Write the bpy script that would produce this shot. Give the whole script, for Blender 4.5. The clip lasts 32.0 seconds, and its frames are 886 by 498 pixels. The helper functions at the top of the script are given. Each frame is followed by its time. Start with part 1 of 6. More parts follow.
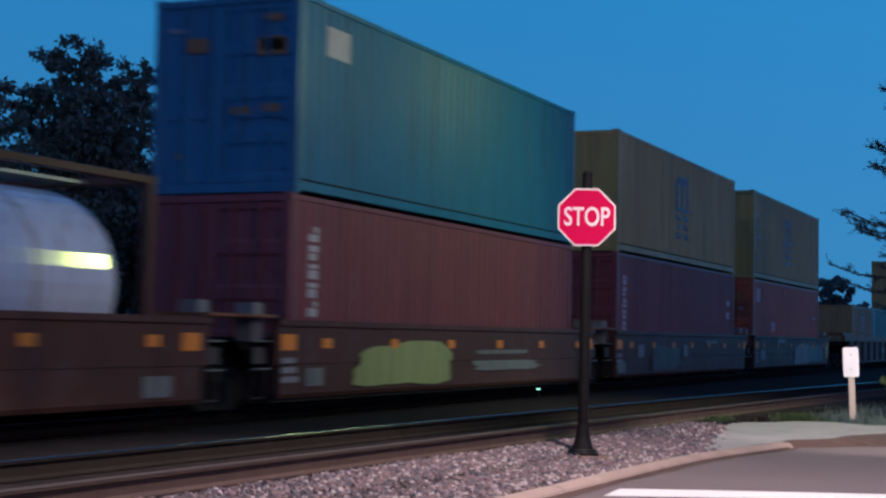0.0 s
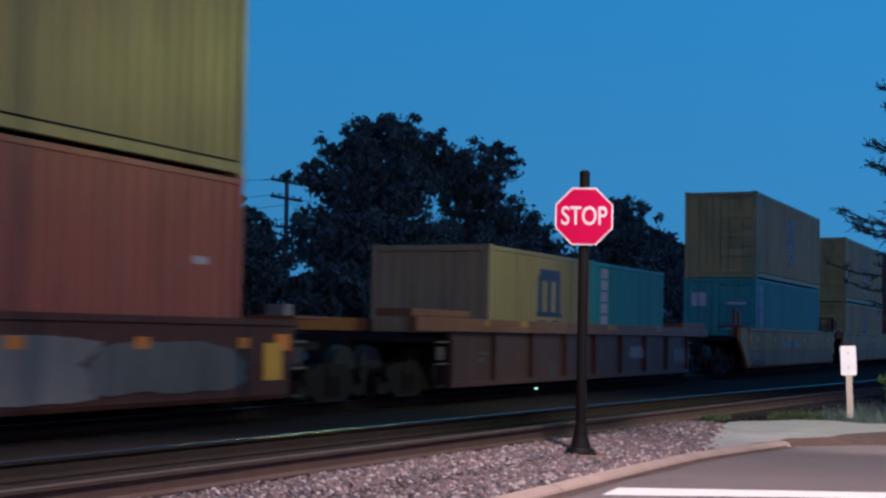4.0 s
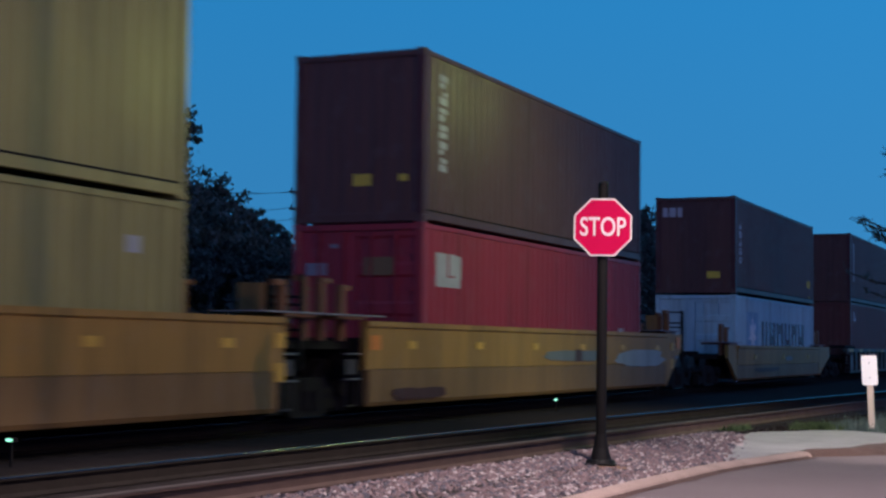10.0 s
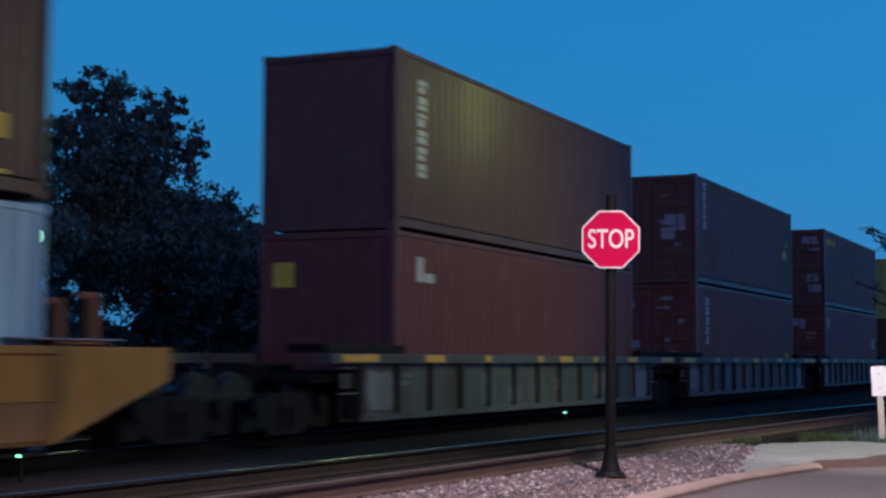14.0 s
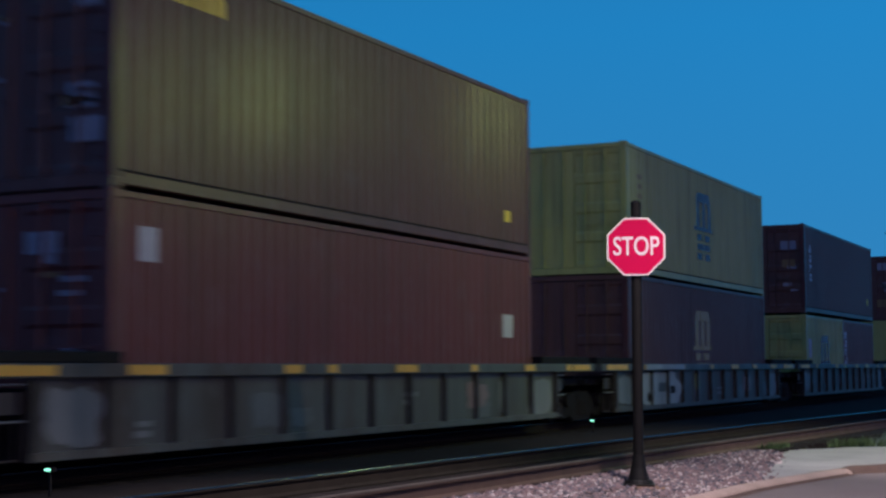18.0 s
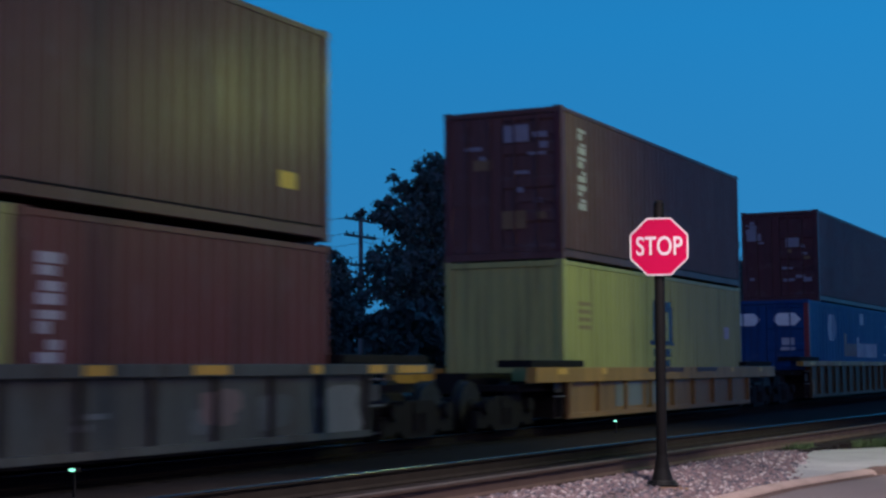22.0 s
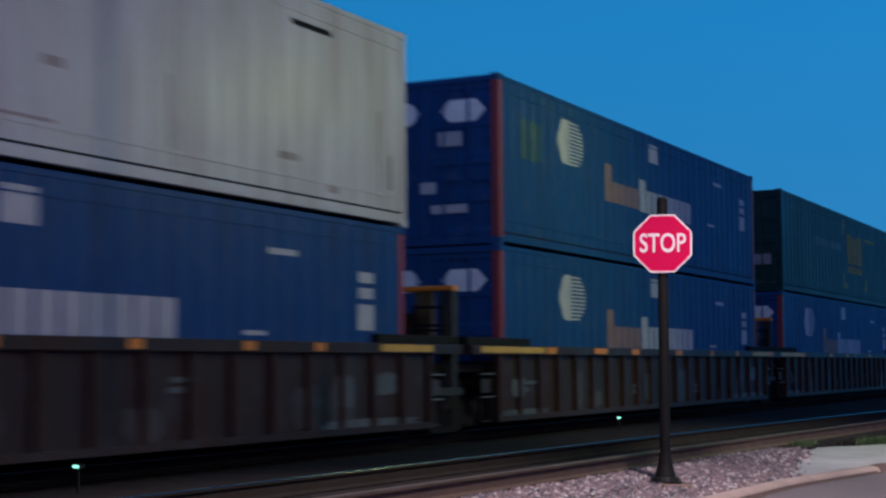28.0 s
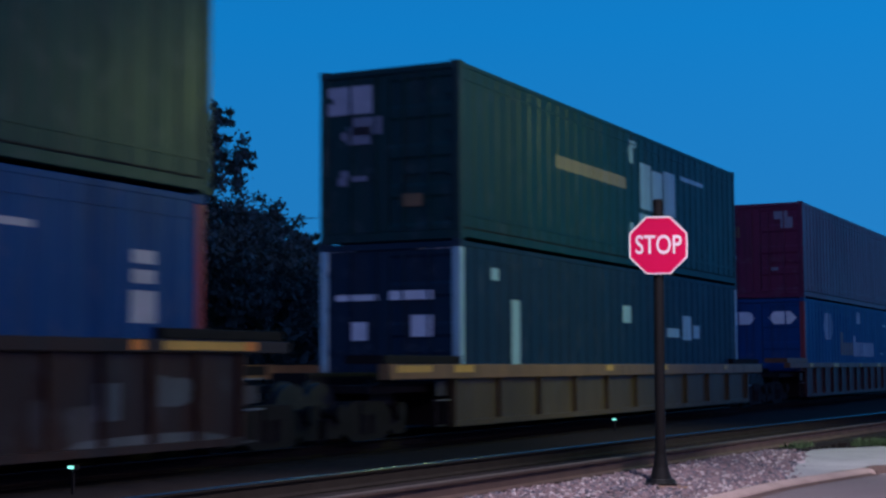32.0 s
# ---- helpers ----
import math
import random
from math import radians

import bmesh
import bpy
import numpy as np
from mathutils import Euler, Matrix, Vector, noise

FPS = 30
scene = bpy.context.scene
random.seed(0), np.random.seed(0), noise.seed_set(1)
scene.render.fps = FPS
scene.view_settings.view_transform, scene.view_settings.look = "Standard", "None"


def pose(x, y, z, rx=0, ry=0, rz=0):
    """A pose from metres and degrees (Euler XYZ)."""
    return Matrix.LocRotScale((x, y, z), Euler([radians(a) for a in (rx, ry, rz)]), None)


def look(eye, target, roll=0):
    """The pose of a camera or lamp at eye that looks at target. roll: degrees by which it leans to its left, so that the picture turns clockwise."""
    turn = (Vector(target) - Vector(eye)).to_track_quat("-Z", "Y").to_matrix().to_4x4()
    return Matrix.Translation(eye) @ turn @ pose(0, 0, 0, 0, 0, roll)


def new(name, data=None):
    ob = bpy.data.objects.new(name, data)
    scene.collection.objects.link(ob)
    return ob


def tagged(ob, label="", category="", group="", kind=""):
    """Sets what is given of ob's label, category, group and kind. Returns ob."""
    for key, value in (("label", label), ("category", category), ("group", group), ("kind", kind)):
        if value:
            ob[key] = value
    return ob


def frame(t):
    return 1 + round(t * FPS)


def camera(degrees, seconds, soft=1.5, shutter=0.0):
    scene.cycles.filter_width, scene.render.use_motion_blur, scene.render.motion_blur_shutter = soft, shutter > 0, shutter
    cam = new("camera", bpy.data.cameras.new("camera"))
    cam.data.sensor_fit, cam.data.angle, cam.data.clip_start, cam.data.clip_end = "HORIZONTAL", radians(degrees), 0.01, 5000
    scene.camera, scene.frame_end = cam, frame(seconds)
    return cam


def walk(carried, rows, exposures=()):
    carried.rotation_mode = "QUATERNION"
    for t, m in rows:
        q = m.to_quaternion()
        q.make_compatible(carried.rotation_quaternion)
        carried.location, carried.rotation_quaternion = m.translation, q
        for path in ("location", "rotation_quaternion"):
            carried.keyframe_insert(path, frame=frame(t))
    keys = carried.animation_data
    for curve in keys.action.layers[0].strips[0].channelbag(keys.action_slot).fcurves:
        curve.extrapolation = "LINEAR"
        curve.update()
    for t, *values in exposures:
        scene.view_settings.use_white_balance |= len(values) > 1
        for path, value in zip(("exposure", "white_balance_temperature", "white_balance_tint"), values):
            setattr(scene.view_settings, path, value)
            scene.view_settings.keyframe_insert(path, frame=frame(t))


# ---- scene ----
EYE = 1.33
cam = camera(32.73, 32.0, soft=2.5, shutter=0.65)
# seconds, yaw, pitch, lean: a hand-held camera that stays in one spot
TURNS = [
    (0.0, 23.72, 3.26, 1.07),
    (0.5, 23.70, 3.24, 1.01),
    (1.0, 23.70, 3.24, 1.04),
    (1.5, 23.67, 3.25, 0.99),
    (2.0, 23.69, 3.27, 0.94),
    (2.5, 23.70, 3.26, 0.97),
    (3.0, 23.71, 3.25, 0.92),
    (3.5, 23.62, 3.24, 0.92),
    (5.5, 23.78, 3.33, 0.77),
    (6.0, 23.84, 3.41, 0.67),
    (6.5, 23.92, 3.43, 0.75),
    (7.0, 23.96, 3.46, 0.61),
    (7.5, 24.04, 3.46, 0.53),
    (8.0, 24.15, 3.48, 0.49),
    (8.5, 24.28, 3.54, 0.59),
    (9.0, 24.33, 3.58, 0.56),
    (9.5, 24.34, 3.61, 0.55),
    (10.0, 24.34, 3.68, 0.64),
    (10.5, 24.39, 3.74, 0.59),
    (11.0, 24.47, 3.81, 0.63),
    (11.5, 24.54, 3.89, 0.56),
    (12.0, 24.55, 3.97, 0.54),
    (12.5, 24.54, 4.01, 0.52),
    (13.0, 24.56, 4.09, 0.29),
    (13.5, 24.62, 4.14, 0.31),
    (14.0, 24.65, 4.18, 0.28),
    (14.5, 24.66, 4.23, 0.23),
    (16.5, 25.23, 4.40, -0.05),
    (17.0, 25.43, 4.45, -0.11),
    (17.5, 25.52, 4.51, -0.21),
    (18.0, 25.60, 4.54, -0.36),
    (18.5, 25.72, 4.57, -0.36),
    (19.0, 25.87, 4.59, -0.49),
    (19.5, 26.06, 4.60, -0.40),
    (20.0, 26.22, 4.60, -0.42),
    (20.5, 26.44, 4.63, -0.56),
    (21.0, 26.57, 4.65, -0.53),
    (21.5, 26.47, 4.65, -0.55),
    (22.0, 26.46, 4.56, -0.39),
    (22.5, 26.56, 4.53, -0.37),
    (23.0, 26.69, 4.49, -0.38),
    (23.5, 26.82, 4.50, -0.55),
    (24.0, 26.63, 4.45, -0.38),
    (24.5, 26.76, 4.46, -0.40),
    (26.5, 26.67, 4.43, -0.52),
    (27.0, 26.60, 4.41, -0.42),
    (27.5, 26.57, 4.41, -0.37),
    (28.0, 26.59, 4.44, -0.37),
    (28.5, 26.49, 4.43, -0.36),
    (29.0, 26.40, 4.38, -0.23),
    (29.5, 26.36, 4.38, -0.29),
    (30.0, 26.39, 4.41, -0.37),
    (30.5, 26.54, 4.41, -0.34),
    (31.0, 26.44, 4.42, -0.31),
    (31.5, 26.20, 4.40, -0.17),
    (32.0, 26.43, 4.49, -0.27),
]
walk(cam, [(t, pose(0, 0, EYE, 0, 0, yaw) @ pose(0, 0, 0, 90 + pitch) @ pose(0, 0, 0, 0, 0, lean)) for t, yaw, pitch, lean in TURNS],
     [(0.0, 0.12, 6500, 10), (9.0, 0.12, 6480, 10), (13.0, 0.06, 6300, 9), (19.0, 0.04, 6150, 6), (28.2, 0.02, 6050, 7), (29.0, -0.05, 5520, 12), (32.0, -0.05, 5500, 12)])

# ---- world and lights ----
world = bpy.data.worlds.new("dusk_sky")
scene.world = world
world.use_nodes = True
wn, wl = world.node_tree.nodes, world.node_tree.links
wn.clear()
w_out = wn.new("ShaderNodeOutputWorld")
w_bg = wn.new("ShaderNodeBackground")
w_tc = wn.new("ShaderNodeTexCoord")
w_sep = wn.new("ShaderNodeSeparateXYZ")
w_ramp = wn.new("ShaderNodeValToRGB")
w_ramp.color_ramp.elements[0].position = 0.0
w_ramp.color_ramp.elements[0].color = (0.042, 0.226, 0.485, 1)
w_ramp.color_ramp.elements[1].position = 1.0
w_ramp.color_ramp.elements[1].color = (0.013, 0.09, 0.26, 1)
for w_at, w_col in ((0.22, (0.023, 0.222, 0.525, 1)), (0.42, (0.019, 0.162, 0.42, 1))):
    w_ramp.color_ramp.elements.new(w_at).color = w_col
wl.new(w_tc.outputs["Generated"], w_sep.inputs[0])
wl.new(w_sep.outputs["Z"], w_ramp.inputs[0])
# the afterglow low over the horizon where the sun went down, behind the camera
w_dot = wn.new("ShaderNodeVectorMath")
w_dot.operation = "DOT_PRODUCT"
w_dot.inputs[1].default_value = (0.72, -0.69, 0.0)
w_fan = wn.new("ShaderNodeMapRange")
w_fan.interpolation_type = "SMOOTHSTEP"
w_fan.inputs["From Min"].default_value, w_fan.inputs["From Max"].default_value = -0.45, 0.4
w_low = wn.new("ShaderNodeMapRange")
w_low.inputs["From Min"].default_value, w_low.inputs["From Max"].default_value = 0.85, 0.0
w_mul = wn.new("ShaderNodeMath")
w_mul.operation = "MULTIPLY"
w_mix = wn.new("ShaderNodeMix")
w_mix.data_type = "RGBA"
w_mix.inputs["B"].default_value = (0.16, 0.125, 0.43, 1)
wl.new(w_tc.outputs["Generated"], w_dot.inputs[0])
wl.new(w_dot.outputs["Value"], w_fan.inputs["Value"])
wl.new(w_sep.outputs["Z"], w_low.inputs["Value"])
wl.new(w_fan.outputs[0], w_mul.inputs[0])
wl.new(w_low.outputs[0], w_mul.inputs[1])
wl.new(w_mul.outputs[0], w_mix.inputs["Factor"])
wl.new(w_ramp.outputs[0], w_mix.inputs["A"])
wl.new(w_mix.outputs["Result"], w_bg.inputs[0])
wl.new(w_bg.outputs[0], w_out.inputs[0])
w_side = wn.new("ShaderNodeMapRange")
w_side.inputs["From Min"].default_value, w_side.inputs["From Max"].default_value = -1.0, -0.75
w_side.inputs["To Min"].default_value, w_side.inputs["To Max"].default_value = 0.88, 1.0
wl.new(w_dot.outputs["Value"], w_side.inputs["Value"])
wl.new(w_side.outputs[0], w_bg.inputs[1])


def lamp(name, kind, m, watts, colour, size, angle=0.0, blend=0.5):
    data = bpy.data.lights.new(name, kind)
    data.energy, data.color = watts, colour
    data.shadow_soft_size = size
    if kind == "SPOT":
        data.spot_size, data.spot_blend = radians(angle), blend
    ob = new(name, data)
    ob.matrix_world = m
    return ob


# the unseen street lamp ahead, then three lamps added for road, kerb and train
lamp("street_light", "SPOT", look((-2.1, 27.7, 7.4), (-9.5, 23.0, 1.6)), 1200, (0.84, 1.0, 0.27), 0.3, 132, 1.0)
lamp("added_stop_line_light", "SPOT", look((-2.6, 11.5, 7.6), (-2.6, 11.9, 0.0)), 5100, (1.0, 0.83, 0.82), 0.2, 98, 0.35)
lamp("added_kerb_light", "SPOT", look((1.5, 18.5, 7.5), (-1.9, 23.0, 0.0)), 5200, (1.0, 0.86, 0.84), 0.2, 66, 0.5)
lamp("added_side_light", "POINT", pose(13.0, 10.0, 9.0), 2700, (1.0, 0.74, 0.62), 0.3)

for at, w_r in (((-22, 26.4, 4.0), 0.2), ((-22, 62.3, 4.58), 0.27)):
    lamp("globe_light", "POINT", pose(*at), 300, (0.46, 1.0, 0.64), w_r)

# ---- materials ----
def nodes_of(name):
    m = bpy.data.materials.new(name)
    m.use_nodes = True
    nt = m.node_tree
    return m, nt.nodes, nt.links, nt.nodes["Principled BSDF"]


def mat(name, colour, rough=0.6, metal=0.0, vary=0.25, scale=3.0, grain=60.0, bump=0.15, stretch=(1, 1, 1), dirt=None, dirt_amount=0.35, spec=0.5, tint=0.0):
    """A surface with stains, fine grain and relief in the thing's own space."""
    m, n, l, b = nodes_of(name)
    tc = n.new("ShaderNodeTexCoord")
    mp = n.new("ShaderNodeMapping")
    mp.inputs["Scale"].default_value = stretch
    l.new(tc.outputs["Object"], mp.inputs["Vector"])
    big = n.new("ShaderNodeTexNoise")
    big.inputs["Scale"].default_value, big.inputs["Detail"].default_value = scale, 6
    fine = n.new("ShaderNodeTexNoise")
    fine.inputs["Scale"].default_value, fine.inputs["Detail"].default_value = grain, 4
    l.new(mp.outputs[0], big.inputs["Vector"])
    l.new(tc.outputs["Object"], fine.inputs["Vector"])
    ramp = n.new("ShaderNodeMapRange")
    ramp.inputs["From Min"].default_value, ramp.inputs["From Max"].default_value = 0.35, 0.7
    l.new(big.outputs["Fac"], ramp.inputs["Value"])
    dark = dirt or tuple(c * 0.45 for c in colour)
    mix = n.new("ShaderNodeMix")
    mix.data_type = "RGBA"
    mix.inputs["A"].default_value = (*colour, 1)
    mix.inputs["B"].default_value = (*dark, 1)
    mul = n.new("ShaderNodeMath")
    mul.operation = "MULTIPLY"
    mul.inputs[1].default_value = dirt_amount
    l.new(ramp.outputs[0], mul.inputs[0])
    l.new(mul.outputs[0], mix.inputs["Factor"])
    hsv = n.new("ShaderNodeHueSaturation")
    val = n.new("ShaderNodeMapRange")
    val.inputs["To Min"].default_value, val.inputs["To Max"].default_value = 1 - vary, 1 + vary
    l.new(fine.outputs["Fac"], val.inputs["Value"])
    last = val.outputs[0]
    if tint:
        info = n.new("ShaderNodeObjectInfo")
        rr = n.new("ShaderNodeMapRange")
        rr.inputs["To Min"].default_value, rr.inputs["To Max"].default_value = 1 - tint, 1 + tint
        l.new(info.outputs["Random"], rr.inputs["Value"])
        mm = n.new("ShaderNodeMath")
        mm.operation = "MULTIPLY"
        l.new(last, mm.inputs[0])
        l.new(rr.outputs[0], mm.inputs[1])
        last = mm.outputs[0]
    l.new(last, hsv.inputs["Value"])
    l.new(mix.outputs["Result"], hsv.inputs["Color"])
    l.new(hsv.outputs[0], b.inputs["Base Color"])
    b.inputs["Metallic"].default_value = metal
    b.inputs["Specular IOR Level"].default_value = spec
    rg = n.new("ShaderNodeMapRange")
    rg.inputs["To Min"].default_value, rg.inputs["To Max"].default_value = max(0.02, rough - 0.1), min(1, rough + 0.12)
    l.new(big.outputs["Fac"], rg.inputs["Value"])
    l.new(rg.outputs[0], b.inputs["Roughness"])
    if bump:
        bp = n.new("ShaderNodeBump")
        bp.inputs["Strength"].default_value, bp.inputs["Distance"].default_value = bump, 0.01
        l.new(fine.outputs["Fac"], bp.inputs["Height"])
        l.new(bp.outputs[0], b.inputs["Normal"])
    return m


def paint(name, colour, dirt=None, amount=0.4, rough=0.36, vary=0.12, spec=0.23, worn=0.34):
    """Container or wagon paint: faded, with rain streaks that run down, and scuffs and rust bleeds."""
    m = mat(name, colour, rough, 0.0, vary, 1.1, 25.0, 0.06, (1, 1.6, 0.35), dirt or tuple(c * 0.5 + 0.015 for c in colour), amount, spec=spec)
    n, l = m.node_tree.nodes, m.node_tree.links
    b = next(k for k in n if k.bl_idname == "ShaderNodeBsdfPrincipled")
    last = b.inputs["Base Color"].links[0].from_socket
    tc = n.new("ShaderNodeTexCoord")
    for scale, detail, lo, hi, tone, much in (((7.0, 7.0, 0.55), 5, 0.50, 0.72, (0.035, 0.026, 0.02), worn), ((3.2, 3.2, 2.2), 8, 0.56, 0.66, tuple(min(1, c * 0.7 + 0.05) for c in colour), worn * 1.2)):
        mp = n.new("ShaderNodeMapping")
        mp.inputs["Scale"].default_value = scale
        tex = n.new("ShaderNodeTexNoise")
        tex.inputs["Scale"].default_value, tex.inputs["Detail"].default_value = 1.0, detail
        cut = n.new("ShaderNodeMapRange")
        cut.inputs["From Min"].default_value, cut.inputs["From Max"].default_value = lo, hi
        cut.inputs["To Max"].default_value = much
        mix = n.new("ShaderNodeMix")
        mix.data_type = "RGBA"
        mix.inputs["B"].default_value = (*tone, 1)
        l.new(tc.outputs["Object"], mp.inputs["Vector"])
        l.new(mp.outputs[0], tex.inputs["Vector"])
        l.new(tex.outputs["Fac"], cut.inputs["Value"])
        l.new(cut.outputs[0], mix.inputs["Factor"])
        l.new(last, mix.inputs["A"])
        last = mix.outputs["Result"]
    l.new(last, b.inputs["Base Color"])
    return m


def glow(name, colour, strength):
    m, n, l, b = nodes_of(name)
    b.inputs["Base Color"].default_value = (*colour, 1)
    b.inputs["Emission Color"].default_value = (*colour, 1)
    b.inputs["Emission Strength"].default_value = strength
    return m


M_YELLOW = paint("faded_yellow_paint", (0.38, 0.315, 0.115), rough=0.36, spec=0.17)
M_LIME = paint("bright_yellow_paint", (0.40, 0.39, 0.13), amount=0.3, rough=0.34, spec=0.17)
M_TAN = paint("tan_paint", (0.29, 0.22, 0.10))
M_TEAL = paint("teal_paint", (0.03, 0.30, 0.25), amount=0.3)
M_BLUE = paint("faded_blue_paint", (0.02, 0.165, 0.295), rough=0.38, spec=0.17)
M_BLUE53 = paint("navy_blue_paint", (0.015, 0.066, 0.195), amount=0.25, rough=0.40, spec=0.08)
M_INDIGO = paint("dark_slate_blue_paint", (0.012, 0.032, 0.055), amount=0.25, rough=0.42, spec=0.12)
M_GREEN = paint("dark_green_paint", (0.010, 0.044, 0.038), amount=0.25, rough=0.40, spec=0.15)
M_BROWN = paint("brown_container_paint", (0.122, 0.057, 0.046), spec=0.19)
M_DBROWN = paint("dark_brown_container_paint", (0.098, 0.034, 0.033), spec=0.19)
M_OXIDE = paint("oxide_red_container_paint", (0.15, 0.048, 0.038))
M_RED = paint("red_paint", (0.36, 0.035, 0.05))
M_BRICK = paint("brick_red_paint", (0.40, 0.12, 0.075))
M_MAROON = paint("maroon_paint", (0.21, 0.060, 0.064))
M_WHITE = paint("dirty_white_paint", (0.60, 0.60, 0.56), (0.38, 0.29, 0.23), 0.5, worn=0.16, spec=0.12)
M_PALE = paint("pale_grey_blue_paint", (0.43, 0.64, 0.66))
M_TANK = paint("glossy_white_tank_paint", (0.60, 0.66, 0.74), rough=0.10, amount=0.2)
M_PURPLE = paint("plum_paint", (0.16, 0.03, 0.065), spec=0.12)
M_CAR_BROWN = paint("rusty_brown_wagon_paint", (0.100, 0.044, 0.033), amount=0.6, spec=0.12)
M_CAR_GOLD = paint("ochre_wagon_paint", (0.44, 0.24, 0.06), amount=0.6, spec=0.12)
# two darker ochres, mostly on lower sides and ribbed panels
M_CAR_GOLD_D = paint("darker_ochre_wagon_paint", (0.29, 0.165, 0.065), amount=0.6, spec=0.12)
M_CAR_OCHRE_G = paint("deep_ochre_wagon_paint", (0.115, 0.08, 0.035), amount=0.6, spec=0.12)
M_CAR_GREY = paint("grey_green_wagon_paint", (0.108, 0.118, 0.104), (0.07, 0.05, 0.036), 0.8, spec=0.12)
M_CAR_GREY_D = paint("darker_grey_wagon_paint", (0.062, 0.066, 0.060), (0.05, 0.04, 0.03), 0.8, spec=0.12)
M_CAR_DARK = paint("sooty_brown_wagon_paint", (0.040, 0.034, 0.030), (0.055, 0.024, 0.012), amount=0.9, spec=0.12)
M_CAR_RUST = paint("tawny_wagon_paint", (0.24, 0.10, 0.045), amount=0.6, spec=0.12)
M_RED53 = paint("orange_red_paint", (0.30, 0.05, 0.055))
M_BLACK = mat("black_rubbery_steel", (0.02, 0.02, 0.022), 0.7)
M_STEEL = mat("grimy_dark_steel", (0.017, 0.0145, 0.014), 0.75, 0.0, 0.3, spec=0.1)
M_WHEEL = mat("worn_wheel_steel", (0.020, 0.016, 0.014), 0.55, 0.4, 0.3)
M_ROD = mat("galvanised_steel", (0.38, 0.38, 0.38), 0.45, 0.5, 0.2)
M_INK = mat("black_lettering_paint", (0.012, 0.014, 0.016), 0.2, bump=0, spec=0.75)
M_INKW = mat("white_lettering_paint", (0.46, 0.45, 0.47), 0.5, bump=0)
M_LABEL = mat("grubby_label_paint", (0.26, 0.25, 0.28), 0.6, bump=0)
M_LABELY = mat("grubby_yellow_label", (0.22, 0.13, 0.05), 0.6, bump=0)
M_INKY = mat("yellow_lettering_paint", (0.70, 0.50, 0.05), 0.5, bump=0)
M_INKG = mat("faded_tan_lettering_paint", (0.30, 0.24, 0.03), 0.6, bump=0)
M_INKO = mat("rust_orange_lettering_paint", (0.25, 0.145, 0.115), 0.5, bump=0)
M_INKB = mat("sky_blue_lettering_paint", (0.26, 0.47, 0.58), 0.5, bump=0)
M_REFL = mat("orange_reflector", (0.8, 0.25, 0.015), 0.4, vary=0.1, bump=0)
M_REFY = mat("yellow_reflector_tape", (0.72, 0.40, 0.04), 0.35, vary=0.2, bump=0)
M_REFW = mat("white_reflector_tape", (0.85, 0.85, 0.82), 0.3, vary=0.1, bump=0)
M_GLINTPATCH = mat("dull_green_glint_decal", (0.03, 0.075, 0.09), 0.4, bump=0, spec=0.2)
M_GRAF = paint("pale_green_spray_paint", (0.34, 0.38, 0.14))
M_BLUSH = paint("dusty_pink_spray_paint", (0.24, 0.17, 0.15), amount=0.7)
M_GRAFW = paint("pale_spray_paint", (0.22, 0.225, 0.21), amount=0.7)
M_FADED = paint("worn_pale_wagon_paint", (0.145, 0.155, 0.145), (0.06, 0.06, 0.05), amount=0.9)
M_FADED_D = paint("worn_sooty_wagon_paint", (0.085, 0.075, 0.065), (0.03, 0.022, 0.018), amount=0.9)
M_RUSTSTAIN = paint("brown_rust_stain", (0.40, 0.335, 0.30), amount=0.7, spec=0.1)
M_RUST = paint("dark_rust", (0.27, 0.185, 0.16), amount=0.7, spec=0.1)
M_INKT = mat("dull_blue_lettering_paint", (0.05, 0.19, 0.30), 0.5, bump=0)
M_GRAFB = paint("bright_white_spray_paint", (0.40, 0.43, 0.39), (0.2, 0.21, 0.19), amount=0.6)
M_FADEDY = paint("faded_yellow_mark_paint", (0.40, 0.31, 0.14), amount=0.4, rough=0.25)
M_RAILTOP = mat("polished_rail_head", (0.16, 0.15, 0.145), 0.20, 1.0, 0.1, bump=0.0)
M_RAILDULL = mat("dull_rail_head", (0.050, 0.038, 0.033), 0.6, 0.0, 0.2, bump=0.0, spec=0.2)
# unlit rail sides: their shade is put into this darker colour
M_RAILSHADE = mat("shaded_rail_side", (0.016, 0.012, 0.010), 0.85, 0.0, 0.3, 4, 40, spec=0.1)
M_RAIL = mat("rusty_rail_side", (0.040, 0.018, 0.012), 0.8, 0.0, 0.3, 4, 40)
M_TIE = mat("creosoted_timber", (0.020, 0.016, 0.0145), 0.85, 0.0, 0.4, 3, 30, 0.4, (1, 6, 1), spec=0.05)
M_BALLAST = mat("dirty_ballast", (0.028, 0.022, 0.021), 0.95, 0, 0.6, 2, 35, 1.0, spec=0.05)
M_STONE = mat("crushed_pink_granite", (0.168, 0.112, 0.112), 0.9, 0, 0.5, 9, 30, 0.5, dirt=(0.06, 0.04, 0.043), dirt_amount=0.8)
M_STONE2 = mat("crushed_grey_granite", (0.084, 0.072, 0.086), 0.9, 0, 0.5, 9, 30, 0.5, dirt=(0.027, 0.024, 0.033), dirt_amount=0.8)
M_STONE3 = mat("crushed_pale_granite", (0.31, 0.26, 0.255), 0.9, 0, 0.4, 9, 30, 0.5, dirt_amount=0.5)
M_DIRT = mat("tan_soil", (0.18, 0.107, 0.067), 0.95, 0, 0.4, 3, 40, 0.8, spec=0.1)
M_ASPHALT = mat("worn_asphalt", (0.094, 0.070, 0.072), 0.92, 0, 0.35, 0.5, 90, 0.6, dirt=(0.065, 0.048, 0.05))
